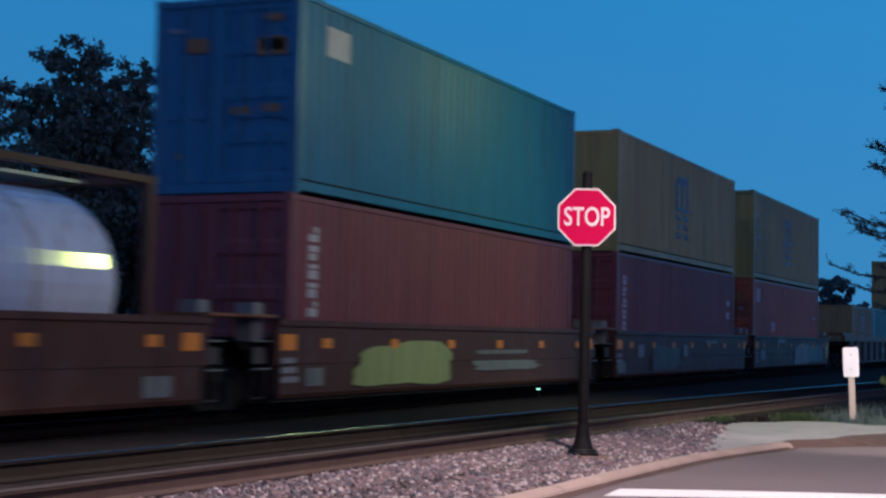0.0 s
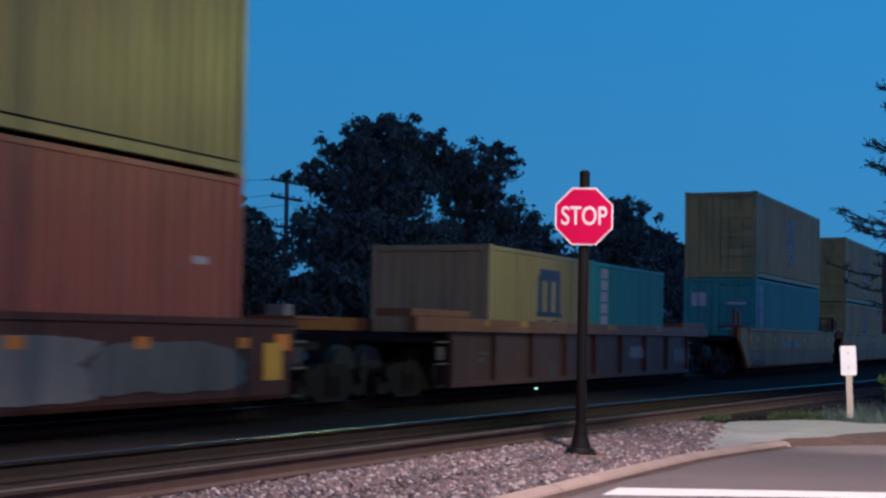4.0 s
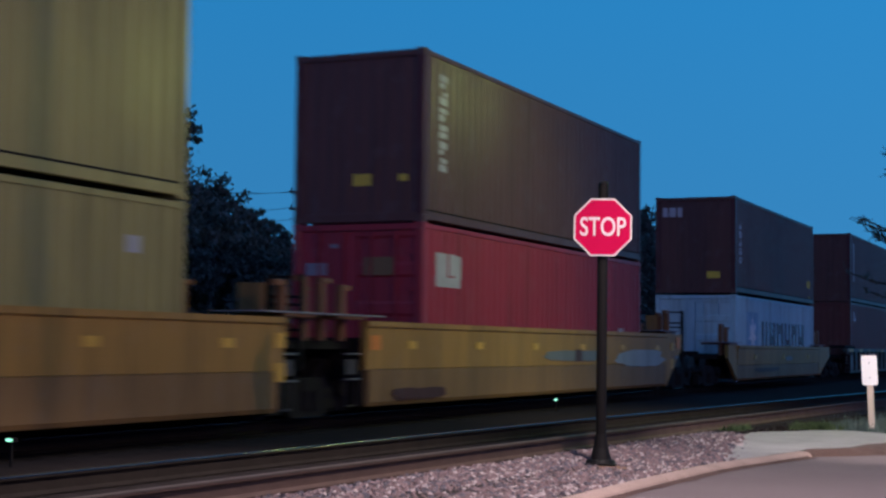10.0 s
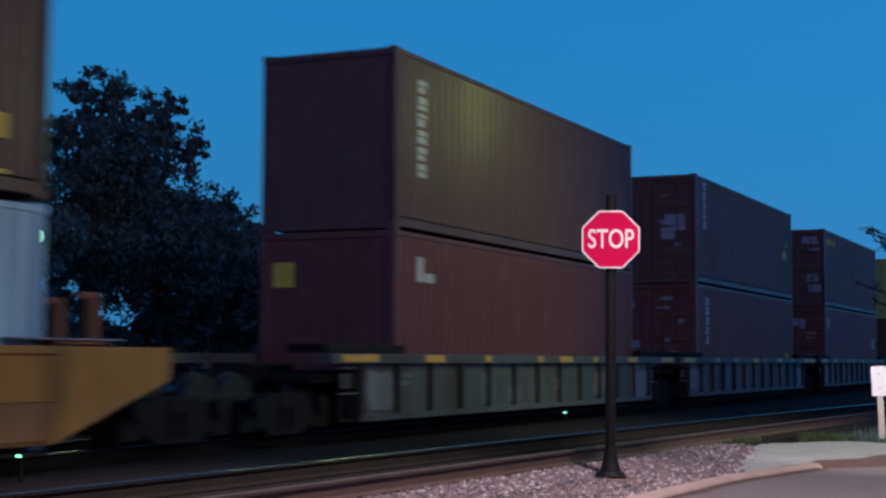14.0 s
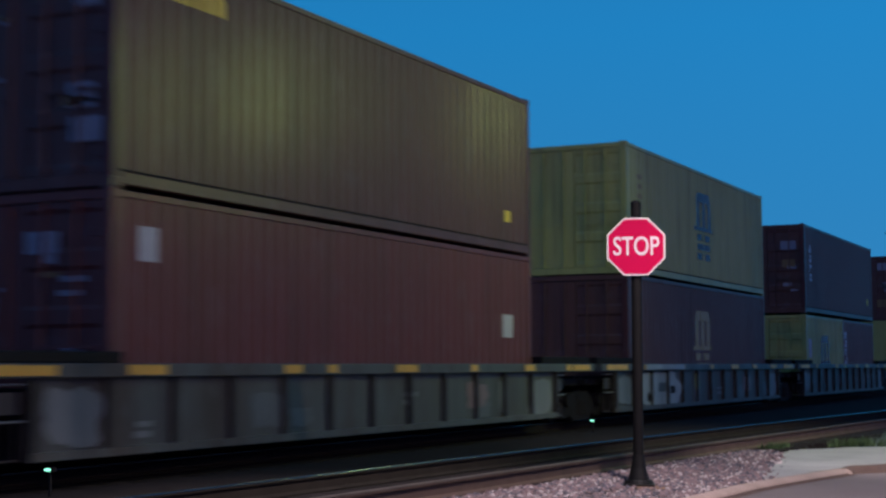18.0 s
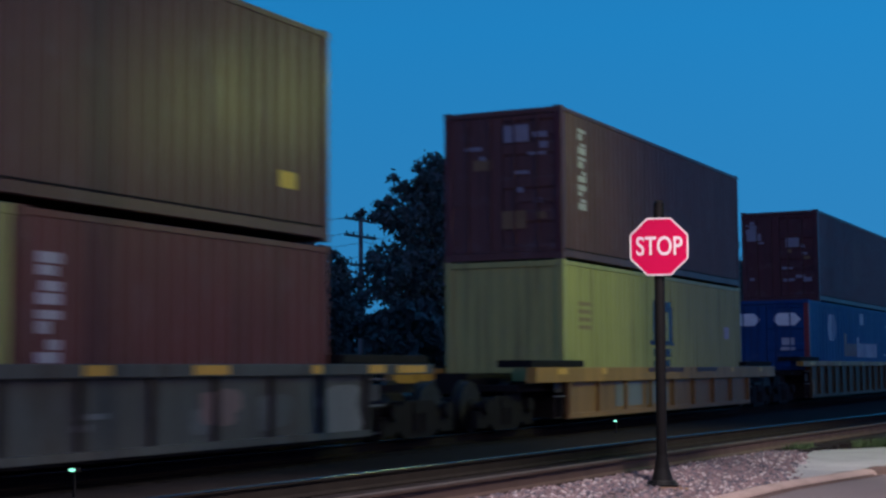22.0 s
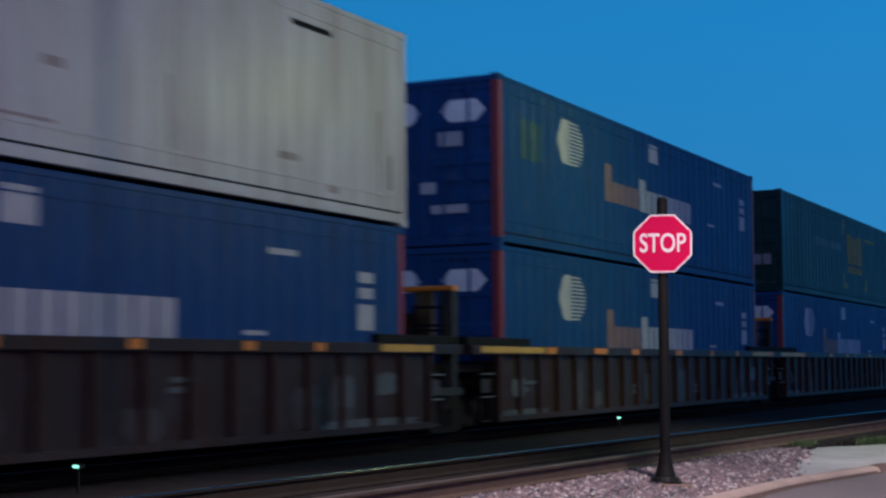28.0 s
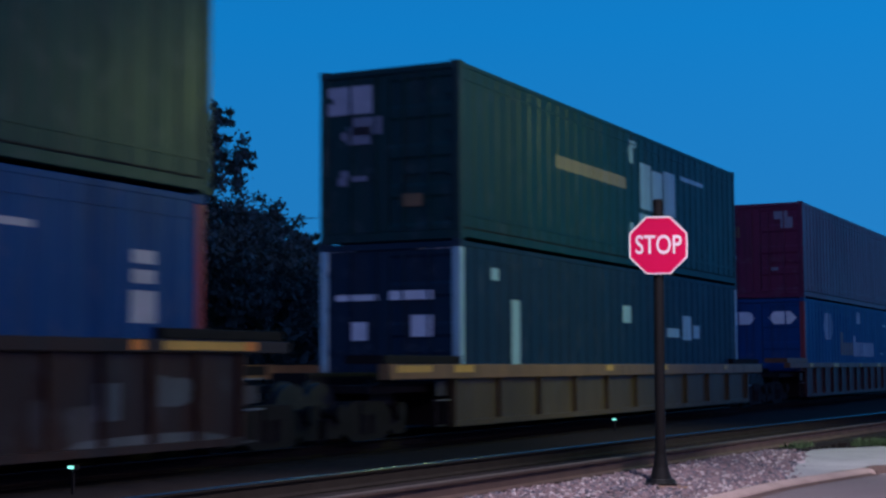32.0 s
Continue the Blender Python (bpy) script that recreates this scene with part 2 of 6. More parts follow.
M_CONC = mat("weathered_concrete", (0.25, 0.178, 0.15), 0.9, 0, 0.3, 3.0, 60, 0.5)
M_APRON = mat("pale_gravelly_concrete", (0.215, 0.205, 0.20), 0.95, 0, 0.35, 2.0, 45, 0.6)
M_SOIL = mat("dark_brown_mulch", (0.055, 0.026, 0.02), 0.95, 0, 0.5, 3, 40, 1.0)
M_ROADPAINT = mat("white_road_paint", (0.48, 0.465, 0.455), 0.7, 0, 0.1, 5, 60, 0.3, dirt_amount=0.15)
M_GROUND = mat("dry_grassy_ground", (0.055, 0.055, 0.03), 0.95, 0, 0.4, 0.3, 12, 0.6)
M_GRASS = mat("grass_blades", (0.05, 0.085, 0.025), 0.8, 0, 0.3, bump=0)
M_SIGNRED = mat("red_sign_sheeting", (0.345, 0.002, 0.042), 0.6, vary=0.03, bump=0, dirt_amount=0.08, spec=0.05)
M_SIGNPALE = mat("pale_sign_sheeting", (0.50, 0.44, 0.45), 0.6, vary=0.05, bump=0, dirt_amount=0.1, spec=0.1)
M_SIGNWHITE = mat("white_sign_sheeting", (0.95, 0.93, 0.90), 0.6, vary=0.03, bump=0, dirt_amount=0.06)
M_POST = mat("black_painted_iron", (0.006, 0.0055, 0.0055), 0.55, 0, 0.2, spec=0.12)
M_TIMBER = mat("pale_painted_timber", (0.62, 0.52, 0.42), 0.8, 0, 0.15, 2, 40, 0.2, (4, 4, 0.5))
M_BARK = mat("rough_bark", (0.05, 0.036, 0.026), 0.95, 0, 0.4, 4, 20, 0.8)
M_LEAF = mat("dark_green_leaves", (0.085, 0.120, 0.105), 0.8, 0, 0.35, 0.8, 6, 0)
M_LEAF2 = mat("deep_green_leaves", (0.078, 0.114, 0.102), 0.8, 0, 0.35, 0.8, 6, 0)
M_POLE = mat("weathered_pole_timber", (0.30, 0.26, 0.23), 0.9, 0, 0.3, 2, 30, 0.3, (4, 4, 0.4))
M_LAMPGLOW = glow("lamp_globe_glow", (0.5, 1.0, 0.64), 1.8)
# glow that draws the glints on the train's rail
M_GLINTGLOW = glow("rail_glint_glow", (0.35, 1.0, 0.68), 1.6)
M_STREETGLOW = glow("street_lamp_glow", (0.95, 1.0, 0.6), 6.0)

# ---- building helpers ----
class Geo:
    """Gathers faces for one mesh."""

    def __init__(self):
        self.v, self.f = [], []

    def quad(self, a, b, c, d):
        k = len(self.v)
        self.v += [a, b, c, d]
        self.f.append((k, k + 1, k + 2, k + 3))

    def box(self, x0, x1, y0, y1, z0, z1, c=0.0):
        """A box; c cuts its long edges along the longest axis."""
        k = len(self.v)
        if not c:
            self.v += [(x0, y0, z0), (x1, y0, z0), (x1, y1, z0), (x0, y1, z0), (x0, y0, z1), (x1, y0, z1), (x1, y1, z1), (x0, y1, z1)]
            self.f += [tuple(k + i for i in q) for q in ((0, 3, 2, 1), (4, 5, 6, 7), (0, 1, 5, 4), (1, 2, 6, 5), (2, 3, 7, 6), (3, 0, 4, 7))]
            return self
        size = (x1 - x0, y1 - y0, z1 - z0)
        axis = size.index(max(size))
        lo, hi = ((y0, z0), (y1, z1)) if axis == 0 else ((x0, z0), (x1, z1)) if axis == 1 else ((x0, y0), (x1, y1))
        (a0, b0), (a1, b1) = lo, hi
        prof = [(a0 + c, b0), (a1 - c, b0), (a1, b0 + c), (a1, b1 - c), (a1 - c, b1), (a0 + c, b1), (a0, b1 - c), (a0, b0 + c)]
        return self.prism(prof, "xyz"[axis], (x0, y0, z0)[axis], (x1, y1, z1)[axis])

    def prism(self, prof, axis, a, b):
        k, n = len(self.v), len(prof)
        for w in (a, b):
            for p, q in prof:
                self.v.append({"x": (w, p, q), "y": (p, w, q), "z": (p, q, w)}[axis])
        for i in range(n):
            j = (i + 1) % n
            self.f.append((k + i, k + j, k + n + j, k + n + i))
        self.f.append(tuple(k + i for i in reversed(range(n))))
        self.f.append(tuple(k + n + i for i in range(n)))
        return self

    def cyl(self, c, axis, r, a, b, n=16, r2=None):
        r2 = r if r2 is None else r2
        k = len(self.v)
        for w, rr in ((a, r), (b, r2)):
            for i in range(n):
                p, q = c[0] + rr * math.cos(2 * math.pi * i / n), c[1] + rr * math.sin(2 * math.pi * i / n)
                self.v.append({"x": (w, p, q), "y": (p, w, q), "z": (p, q, w)}[axis])
        for i in range(n):
            j = (i + 1) % n
            self.f.append((k + i, k + j, k + n + j, k + n + i))
        self.f.append(tuple(k + i for i in reversed(range(n))))
        self.f.append(tuple(k + n + i for i in range(n)))
        return self

    def tube(self, p, q, r, r2=None, n=8):
        """A round bar from p to q."""
        p, q = Vector(p), Vector(q)
        r2 = r if r2 is None else r2
        d = (q - p).normalized()
        u = d.orthogonal().normalized()
        w = d.cross(u)
        k = len(self.v)
        for c, rr in ((p, r), (q, r2)):
            for i in range(n):
                a = 2 * math.pi * i / n
                self.v.append(tuple(c + rr * (math.cos(a) * u + math.sin(a) * w)))
        for i in range(n):
            j = (i + 1) % n
            self.f.append((k + i, k + j, k + n + j, k + n + i))
        self.f.append(tuple(k + i for i in reversed(range(n))))
        self.f.append(tuple(k + n + i for i in range(n)))
        return self

    def mesh(self, name, material, smooth=False):
        me = bpy.data.meshes.new(name)
        me.from_pydata([tuple(map(float, p)) for p in self.v], [], self.f)
        bm = bmesh.new()
        bm.from_mesh(me)
        if len(bm.faces) < 4000:
            bmesh.ops.recalc_face_normals(bm, faces=bm.faces)
        bm.to_mesh(me)
        bm.free()
        if smooth:
            me.shade_smooth()
        me.materials.append(material)
        return me


def part(name, geo, material, parent, label="", at=None, smooth=False):
    """One mesh object under a thing or a part."""
    me = geo.mesh(name, material, smooth) if isinstance(geo, Geo) else geo
    ob = new(name, me)
    ob.parent = parent
    if at is not None:
        ob.matrix_basis = at
    if label:
        tagged(ob, label)
    return ob


def thing(name, label, category, m=None, group="", kind="", geo=None, material=None, smooth=False):
    ob = new(name, geo.mesh(name, material, smooth) if geo else None)
    if m is not None:
        ob.matrix_basis = m
    return tagged(ob, label, category, group, kind)


CACHE = {}


def cached(key, make):
    if key not in CACHE:
        CACHE[key] = make()
    return CACHE[key]

# ---- ground, road and kerb ----
def sheet(name, pts, z, material, label, kind="structure", category="", cell=1.0, rough=0.0, seed=0):
    """A flat polygon, cut in cells and slightly uneven where rough is given."""
    bm = bmesh.new()
    bm.faces.new([bm.verts.new((x, y, z)) for x, y in pts])
    if rough:
        xs, ys = [p[0] for p in pts], [p[1] for p in pts]
        for lo, hi, nrm, k in ((min(xs), max(xs), (1, 0, 0), 0), (min(ys), max(ys), (0, 1, 0), 1)):
            w = lo + cell
            while w < hi:
                co = (w, 0, 0) if k == 0 else (0, w, 0)
                bmesh.ops.bisect_plane(bm, geom=bm.verts[:] + bm.edges[:] + bm.faces[:], plane_co=co, plane_no=nrm)
                w += cell
        for v in bm.verts:
            v.co.z += rough * noise.noise((v.co.x * 1.3 + seed, v.co.y * 1.3, 0))
    bmesh.ops.recalc_face_normals(bm, faces=bm.faces)
    me = bpy.data.meshes.new(name)
    bm.to_mesh(me)
    bm.free()
    me.materials.append(material)
    ob = new(name, me)
    if ob.data.polygons[0].normal.z < 0:
        ob.data.flip_normals()
    return tagged(ob, label, category or name, "", kind)


sheet("ground", [(-2500, -2500), (2500, -2500), (2500, 2500), (-2500, 2500)], -0.04, M_GROUND, "dark grassy ground at dusk reaching the horizon")
KERB = [(-4.6, 3.0), (-4.45, 6.5), (-4.20, 10.0), (-4.14, 12.1), (-4.11, 13.6), (-4.07, 14.8), (-4.0, 16.2), (-3.86, 17.2), (-3.70, 18.1), (-3.55, 18.95)]


def along(path, step):
    """Points at even steps along a polyline, smoothed by a Catmull-Rom curve."""
    out = []
    for i in range(len(path) - 1):
        p0, p1, p2, p3 = (Vector((*path[max(0, min(len(path) - 1, j))], 0)) for j in (i - 1, i, i + 1, i + 2))
        n = max(2, int((p2 - p1).length / step))
        for k in range(n):
            t = k / n
            out.append(0.5 * ((2 * p1) + (p2 - p0) * t + (2 * p0 - 5 * p1 + 4 * p2 - p3) * t * t + (3 * p1 - p0 - 3 * p2 + p3) * t ** 3))
    out.append(Vector((*path[-1], 0)))
    return out


kerb_line = along(KERB, 0.25)
sheet("road", [(p.x - 0.1, p.y) for p in kerb_line] + [(-3.6, 19.4), (-3.0, 20.1), (-1.4, 21.0), (4.0, 24.0), (40, 40), (40, -30), (-6.5, -30), (-5.0, -5)], 0.0, M_ASPHALT, "worn grey asphalt road lit by a street lamp", category="road")
sheet("stop_line", [(-3.93, 12.93), (-2.55, 13.5), (-1.2, 14.03), (2.0, 15.3), (2.2, 14.75), (-1.0, 13.5), (-2.23, 13.03), (-3.22, 12.56), (-3.87, 12.25)], 0.006, M_ROADPAINT, "white painted stop line on the asphalt", category="road marking")


def kerb_piece(pts):
    g = Geo()
    prof = [(0.0, -0.05), (-0.005, 0.012), (-0.03, 0.05), (-0.07, 0.072), (-0.11, 0.08), (-0.16, 0.08), (-0.20, 0.072), (-0.22, -0.05)]
    k0 = None
    for i, p in enumerate(pts):
        d = (pts[min(i + 1, len(pts) - 1)] - pts[max(i - 1, 0)]).normalized()
        side = Vector((d.y, -d.x, 0))
        k = len(g.v)
        for a, z in prof:
            g.v.append(tuple(p + side * a + Vector((0, 0, z))))
        if k0 is not None:
            for j in range(len(prof)):
                jj = (j + 1) % len(prof)
                g.f.append((k0 + j, k0 + jj, k + jj, k + j))
        else:
            g.f.append(tuple(k + j for j in reversed(range(len(prof)))))
        k0 = k
    g.f.append(tuple(k0 + j for j in range(len(prof))))
    return g


kerb = thing("kerb", "weathered pinkish concrete kerb beside the gravel", "kerb", kind="structure")
for i in range(0, len(kerb_line) - 1, 9):
    seg = kerb_line[i:i + 10]
    if len(seg) > 1:
        seg = [q.copy() for q in seg]
        seg[-1] = seg[-1] + (seg[-2] - seg[-1]).normalized() * 0.012
        part("kerb_stone", kerb_piece(seg), M_CONC, kerb)
g = Geo()
for a, z0, z1, r0, r1 in ((0, -0.05, 0.02, 0.11, 0.107), (0, 0.02, 0.055, 0.107, 0.085), (0, 0.055, 0.078, 0.085, 0.035)):
    g.cyl((-3.645, 18.93), "z", r0, z0, z1, 16, r1)
part("rounded_end", g, M_CONC, kerb)

def gutter_dirt_shade():
    """Dark strip for both the grit and the shadow gap between the kerb and the road."""
    g = Geo()
    for i, p in enumerate(kerb_line):
        d = (kerb_line[min(i + 1, len(kerb_line) - 1)] - kerb_line[max(i - 1, 0)]).normalized()
        side = Vector((d.y, -d.x, 0))
        w = max(0.012, 0.045 + 0.09 * noise.noise((p.y * 1.7, 4.0, 0.0)) + 0.05 * noise.noise((p.y * 6.0, 1.0, 0.0)))
        for a, z in ((-0.012, 0.03), (0.012, 0.014), (w, 0.004)):
            g.v.append(tuple(p + side * a + Vector((0, 0, z))))
    for i in range(len(kerb_line) - 1):
        for k in range(2):
            a = 3 * i + k
            g.f.append((a, a + 3, a + 4, a + 1))
    return thing("gutter_dirt_shade", "dark strip of grit and shadow along the foot of the kerb", "dirt", kind="structure", geo=g, material=M_SOIL)


gutter_dirt_shade()
sheet("apron", [(-4.20, 16.5), (-4.12, 17.0), (-3.98, 17.9), (-3.84, 18.8), (-3.70, 19.4), (-3.27, 20.04), (-3.17, 20.8), (-2.79, 21.69), (-2.2, 22.6), (-1.4, 23.6), (-1.5, 24.5), (-3.08, 24.1), (-3.8, 24.33), (-4.55, 24.2), (-5.50, 23.2), (-5.16, 21.1), (-4.69, 18.6), (-4.38, 16.8)], 0.068, M_APRON, "pale gravelly concrete apron beside the kerb", category="pavement", cell=0.3, rough=0.02)


def bank_strip(name, label, upper, lower, z_up, z_low, material, category, n=7):
    """A rough strip of soil that falls from one line to another."""
    g = Geo()
    up, low = along(upper, 0.12), along(lower, 0.12)
    m = min(len(up), len(low))
    for i in range(m):
        p, q = up[i * (len(up) - 1) // (m - 1)], low[i * (len(low) - 1) // (m - 1)]
        for k in range(n + 1):
            w = k / n
            c = p.lerp(q, w)
            lift = (0.03 * noise.noise((c.x * 5, c.y * 5, 2)) + 0.025) * math.sin(math.pi * min(1.0, w * 1.02))
            g.v.append((c.x, c.y, z_up + (z_low - z_up) * w ** 1.5 + lift))
    for i in range(m - 1):
        for k in range(n):
            a = i * (n + 1) + k
            g.f.append((a, a + n + 1, a + n + 2, a + 1))
    return thing(name, label, category, kind="structure", geo=g, material=material)


bank_strip("mulch_bed", "dark brown mulch strip at the road edge", [(-3.72, 19.2), (-3.66, 19.5), (-3.29, 20.08), (-3.19, 20.85), (-2.81, 21.74), (-2.2, 22.7), (-1.2, 23.8)], [(-3.60, 18.98), (-3.52, 19.22), (-3.2, 19.5), (-2.9, 19.85), (-2.45, 20.15), (-1.6, 20.7), (0.2, 21.7)], 0.08, -0.01, M_SOIL, "mulch")
sheet("dirt_patch", [(-5.28, 15.2), (-5.2, 14.85), (-4.9, 14.75), (-4.6, 14.9), (-4.55, 15.15), (-4.75, 15.5), (-5.1, 15.6)], 0.082, M_DIRT, "bare tan soil round the sign's foot", category="soil", cell=0.1, rough=0.03)

# ---- tracks ----
RAIL_Z = 0.28
TRAIN_X = -11.69


def near_x(y):
    return -7.55 + 0.03 * y + 0.00075 * y * y


def ballast_z(x, y):
    z = 0.07
    for c in (near_x(y), TRAIN_X, TRAIN_X - 4.3):
        z = max(z, 0.10 - 0.25 * max(0.0, abs(x - c) - 1.5) ** 1.5)
    return z


def ballast_bed():
    g = Geo()
    xs = np.arange(-24.0, -2.0, 0.5)
    ys = np.concatenate([np.arange(-420, -30, 10), np.arange(-30, 5, 2.5), np.arange(5, 45, 0.5), np.arange(45, 440, 8)])
    kx = [(p.y, p.x) for p in kerb_line]
    idx = {}
    for j, y in enumerate(ys):
        edge = float(np.interp(y, [a for a, b in kx], [b for a, b in kx])) - 0.12 if y < 16.5 else float(np.interp(y, [16.5, 18.6, 21.1, 23.2, 24.5, 30], [-4.25, -4.66, -5.1, -5.46, -5.4, -4.6]))
        for i, x in enumerate(xs):
            xx = min(x, edge)
            idx[i, j] = len(g.v)
            g.v.append((xx, y, ballast_z(xx, y) + 0.02 * noise.noise((xx * 2, y * 2, 3)) - (0.5 if x <= -23.9 else 0)))
    for j in range(len(ys) - 1):
        for i in range(len(xs) - 1):
            g.f.append((idx[i, j], idx[i + 1, j], idx[i + 1, j + 1], idx[i, j + 1]))
    me = bpy.data.meshes.new("ballast_bed")
    me.from_pydata(g.v, [], g.f)
    me.materials.append(M_BALLAST)
    return tagged(new("ballast_bed", me), "dirty stone ballast bed under the railway tracks", "ballast", "", "structure")


ballast_bed()

RAIL_SIDE = [(-0.07, 0.0), (0.07, 0.0), (0.07, 0.012), (0.012, 0.035), (0.010, 0.125), (0.034, 0.138), (0.034, 0.152), (-0.034, 0.152), (-0.034, 0.138), (-0.010, 0.125), (-0.012, 0.035), (-0.07, 0.012)]
RAIL_HEAD = [(-0.034, 0.153), (0.034, 0.153), (0.034, 0.163), (0.030, 0.169), (0.022, 0.171), (0.0, 0.172), (-0.022, 0.171), (-0.030, 0.169), (-0.034, 0.163)]


def swept(prof, xs_of_y, ys, z0):
    g = Geo()
    n, k0 = len(prof), None
    for y in ys:
        x, k = xs_of_y(y), len(g.v)
        for a, z in prof:
            g.v.append((x + a, y, z0 + z))
        if k0 is not None:
            for j in range(n):
                g.f.append((k0 + j, k0 + (j + 1) % n, k + (j + 1) % n, k + j))
        k0 = k
    return g


def track(centre, label, y0, y1, step, dull=False):
    t = thing("railway_track", label, "railway track", kind="structure")
    ys = np.arange(y0, y1, step)
    for side in (-0.7525, 0.7525):
        r = part("rail", swept(RAIL_SIDE, lambda y: centre(y) + side, ys, RAIL_Z - 0.172), M_RAIL if dull and side > 0 else M_RAILSHADE, t, "rusty steel rail" if dull and side > 0 else "steel rail with shade in its dark colour")
        part("rail_head", swept(RAIL_HEAD, lambda y: centre(y) + side, ys, RAIL_Z - 0.172), M_RAILDULL if dull and side > 0 else M_RAILTOP, r, "worn rail head", smooth=True)
    tie = Geo().box(-1.3, 1.3, -0.115, 0.115, -0.16, 0.0, 0.01).mesh("tie", M_TIE)
    for i, y in enumerate(np.arange(6.0, 62.0, 0.52)):
        part("tie", tie, M_TIE, t, at=pose(centre(y) + random.uniform(-0.04, 0.04), y, RAIL_Z - 0.178, 0, 0, random.uniform(-1, 1)))
    return t


track(near_x, "near railway track with rusty rail sides and shiny heads", -20, 90, 1.5, True)
track(lambda y: TRAIN_X, "railway track under the passing freight train", -420, 440, 20)
track(lambda y: TRAIN_X - 4.3, "far railway track beyond the passing train", -420, 440, 20)


def stone_mesh(g, x, y, z, r, rng):
    k = len(g.v)
    a = rng.uniform(0, 6.28)
    ca, sa = math.cos(a), math.sin(a)
    pts = [(-1, -0.7, 0), (0.2, -1, 0), (1, -0.3, 0), (0.6, 0.9, 0), (-0.6, 0.8, 0), (-0.5, -0.3, 0.8), (0.45, -0.35, 0.95), (0.1, 0.45, 0.75)]
    for px, py, pz in pts:
        px, py, pz = px * rng.uniform(0.7, 1.2), py * rng.uniform(0.7, 1.2), pz * rng.uniform(0.7, 1.2)
        g.v.append((x + r * (ca * px - sa * py), y + r * (sa * px + ca * py), z + r * pz))
    g.f += [tuple(k + i for i in q) for q in ((0, 1, 6, 5), (1, 2, 6), (2, 3, 7, 6), (3, 4, 7), (4, 0, 5, 7), (5, 6, 7))]


def gravel():
    """Loose crushed stone between the near rail and the kerb."""
    kx = [(p.y, p.x) for p in kerb_line]
    rng = random.Random(4)
    sets = [Geo(), Geo(), Geo()]
    n = 0
    while n < 15000:
        y = rng.uniform(7.5, 22.0)
        edge = float(np.interp(y, [a for a, b in kx], [b for a, b in kx])) - 0.2 if y < 17.2 else np.interp(y, [17.2, 18.6, 21.1, 23.1], [-4.35, -4.6, -5.0, -5.4]) + rng.gauss(0, 0.12)
        lo = near_x(y) + 0.86
        if lo > edge:
            continue
        x = rng.uniform(lo, edge)
        if (x + 4.95) ** 2 + (y - 15.2) ** 2 < 0.07 and rng.random() < 0.85:
            continue
        if y > 17 and rng.random() < (y - 17) / 7:
            continue
        stone_mesh(sets[rng.choice((0, 0, 0, 0, 1, 1, 2))], x, y, ballast_z(x, y) - 0.012, rng.triangular(0.016, 0.052, 0.026), rng)
        n += 1
    for geo_set, material, label in ((sets[0], M_STONE, "loose pinkish crushed stone beside the track"), (sets[1], M_STONE2, "loose grey crushed stone beside the track"), (sets[2], M_STONE3, "loose pale crushed stone beside the track")):
        me = bpy.data.meshes.new("gravel")
        me.from_pydata(geo_set.v, [], geo_set.f)
        me.materials.append(material)
        tagged(new("gravel", me), label, "gravel", "", "stuff")


gravel()

# glints on the rail head, drawn as glowing lenses on made-up housings
def rail_glint(x, y, z):
    t = thing("rail_glint", "tiny glowing stand-in for a pale green glint on the train's rail", "marker light", pose(x, y, 0.08), "marker lights by the rail")
    part("stake", Geo().box(-0.012, 0.012, 0.02, 0.044, 0.0, z - 0.09), M_STEEL, t)
    part("housing", Geo().box(-0.05, 0.05, 0.0, 0.07, z - 0.09, z - 0.045, 0.008), M_STEEL, t, "made-up dark steel housing")
    part("lens", Geo().prism([(0.042 * math.cos(k * math.pi / 6), z - 0.068 + 0.015 * math.sin(k * math.pi / 6)) for k in range(12)], "y", -0.012, -0.002), M_GLINTGLOW, t, "pale green glow of the rail glint")


rail_glint(-10.1, 11.95, 0.34)
rail_glint(-10.1, 27.72, 0.30)

# ---- stop sign, marker post ----
def octagon(r, grow=0.0):
    return [((r + grow) / math.cos(math.pi / 8) * math.cos(math.pi / 8 + i * math.pi / 4), (r + grow) / math.cos(math.pi / 8) * math.sin(math.pi / 8 + i * math.pi / 4)) for i in range(8)]


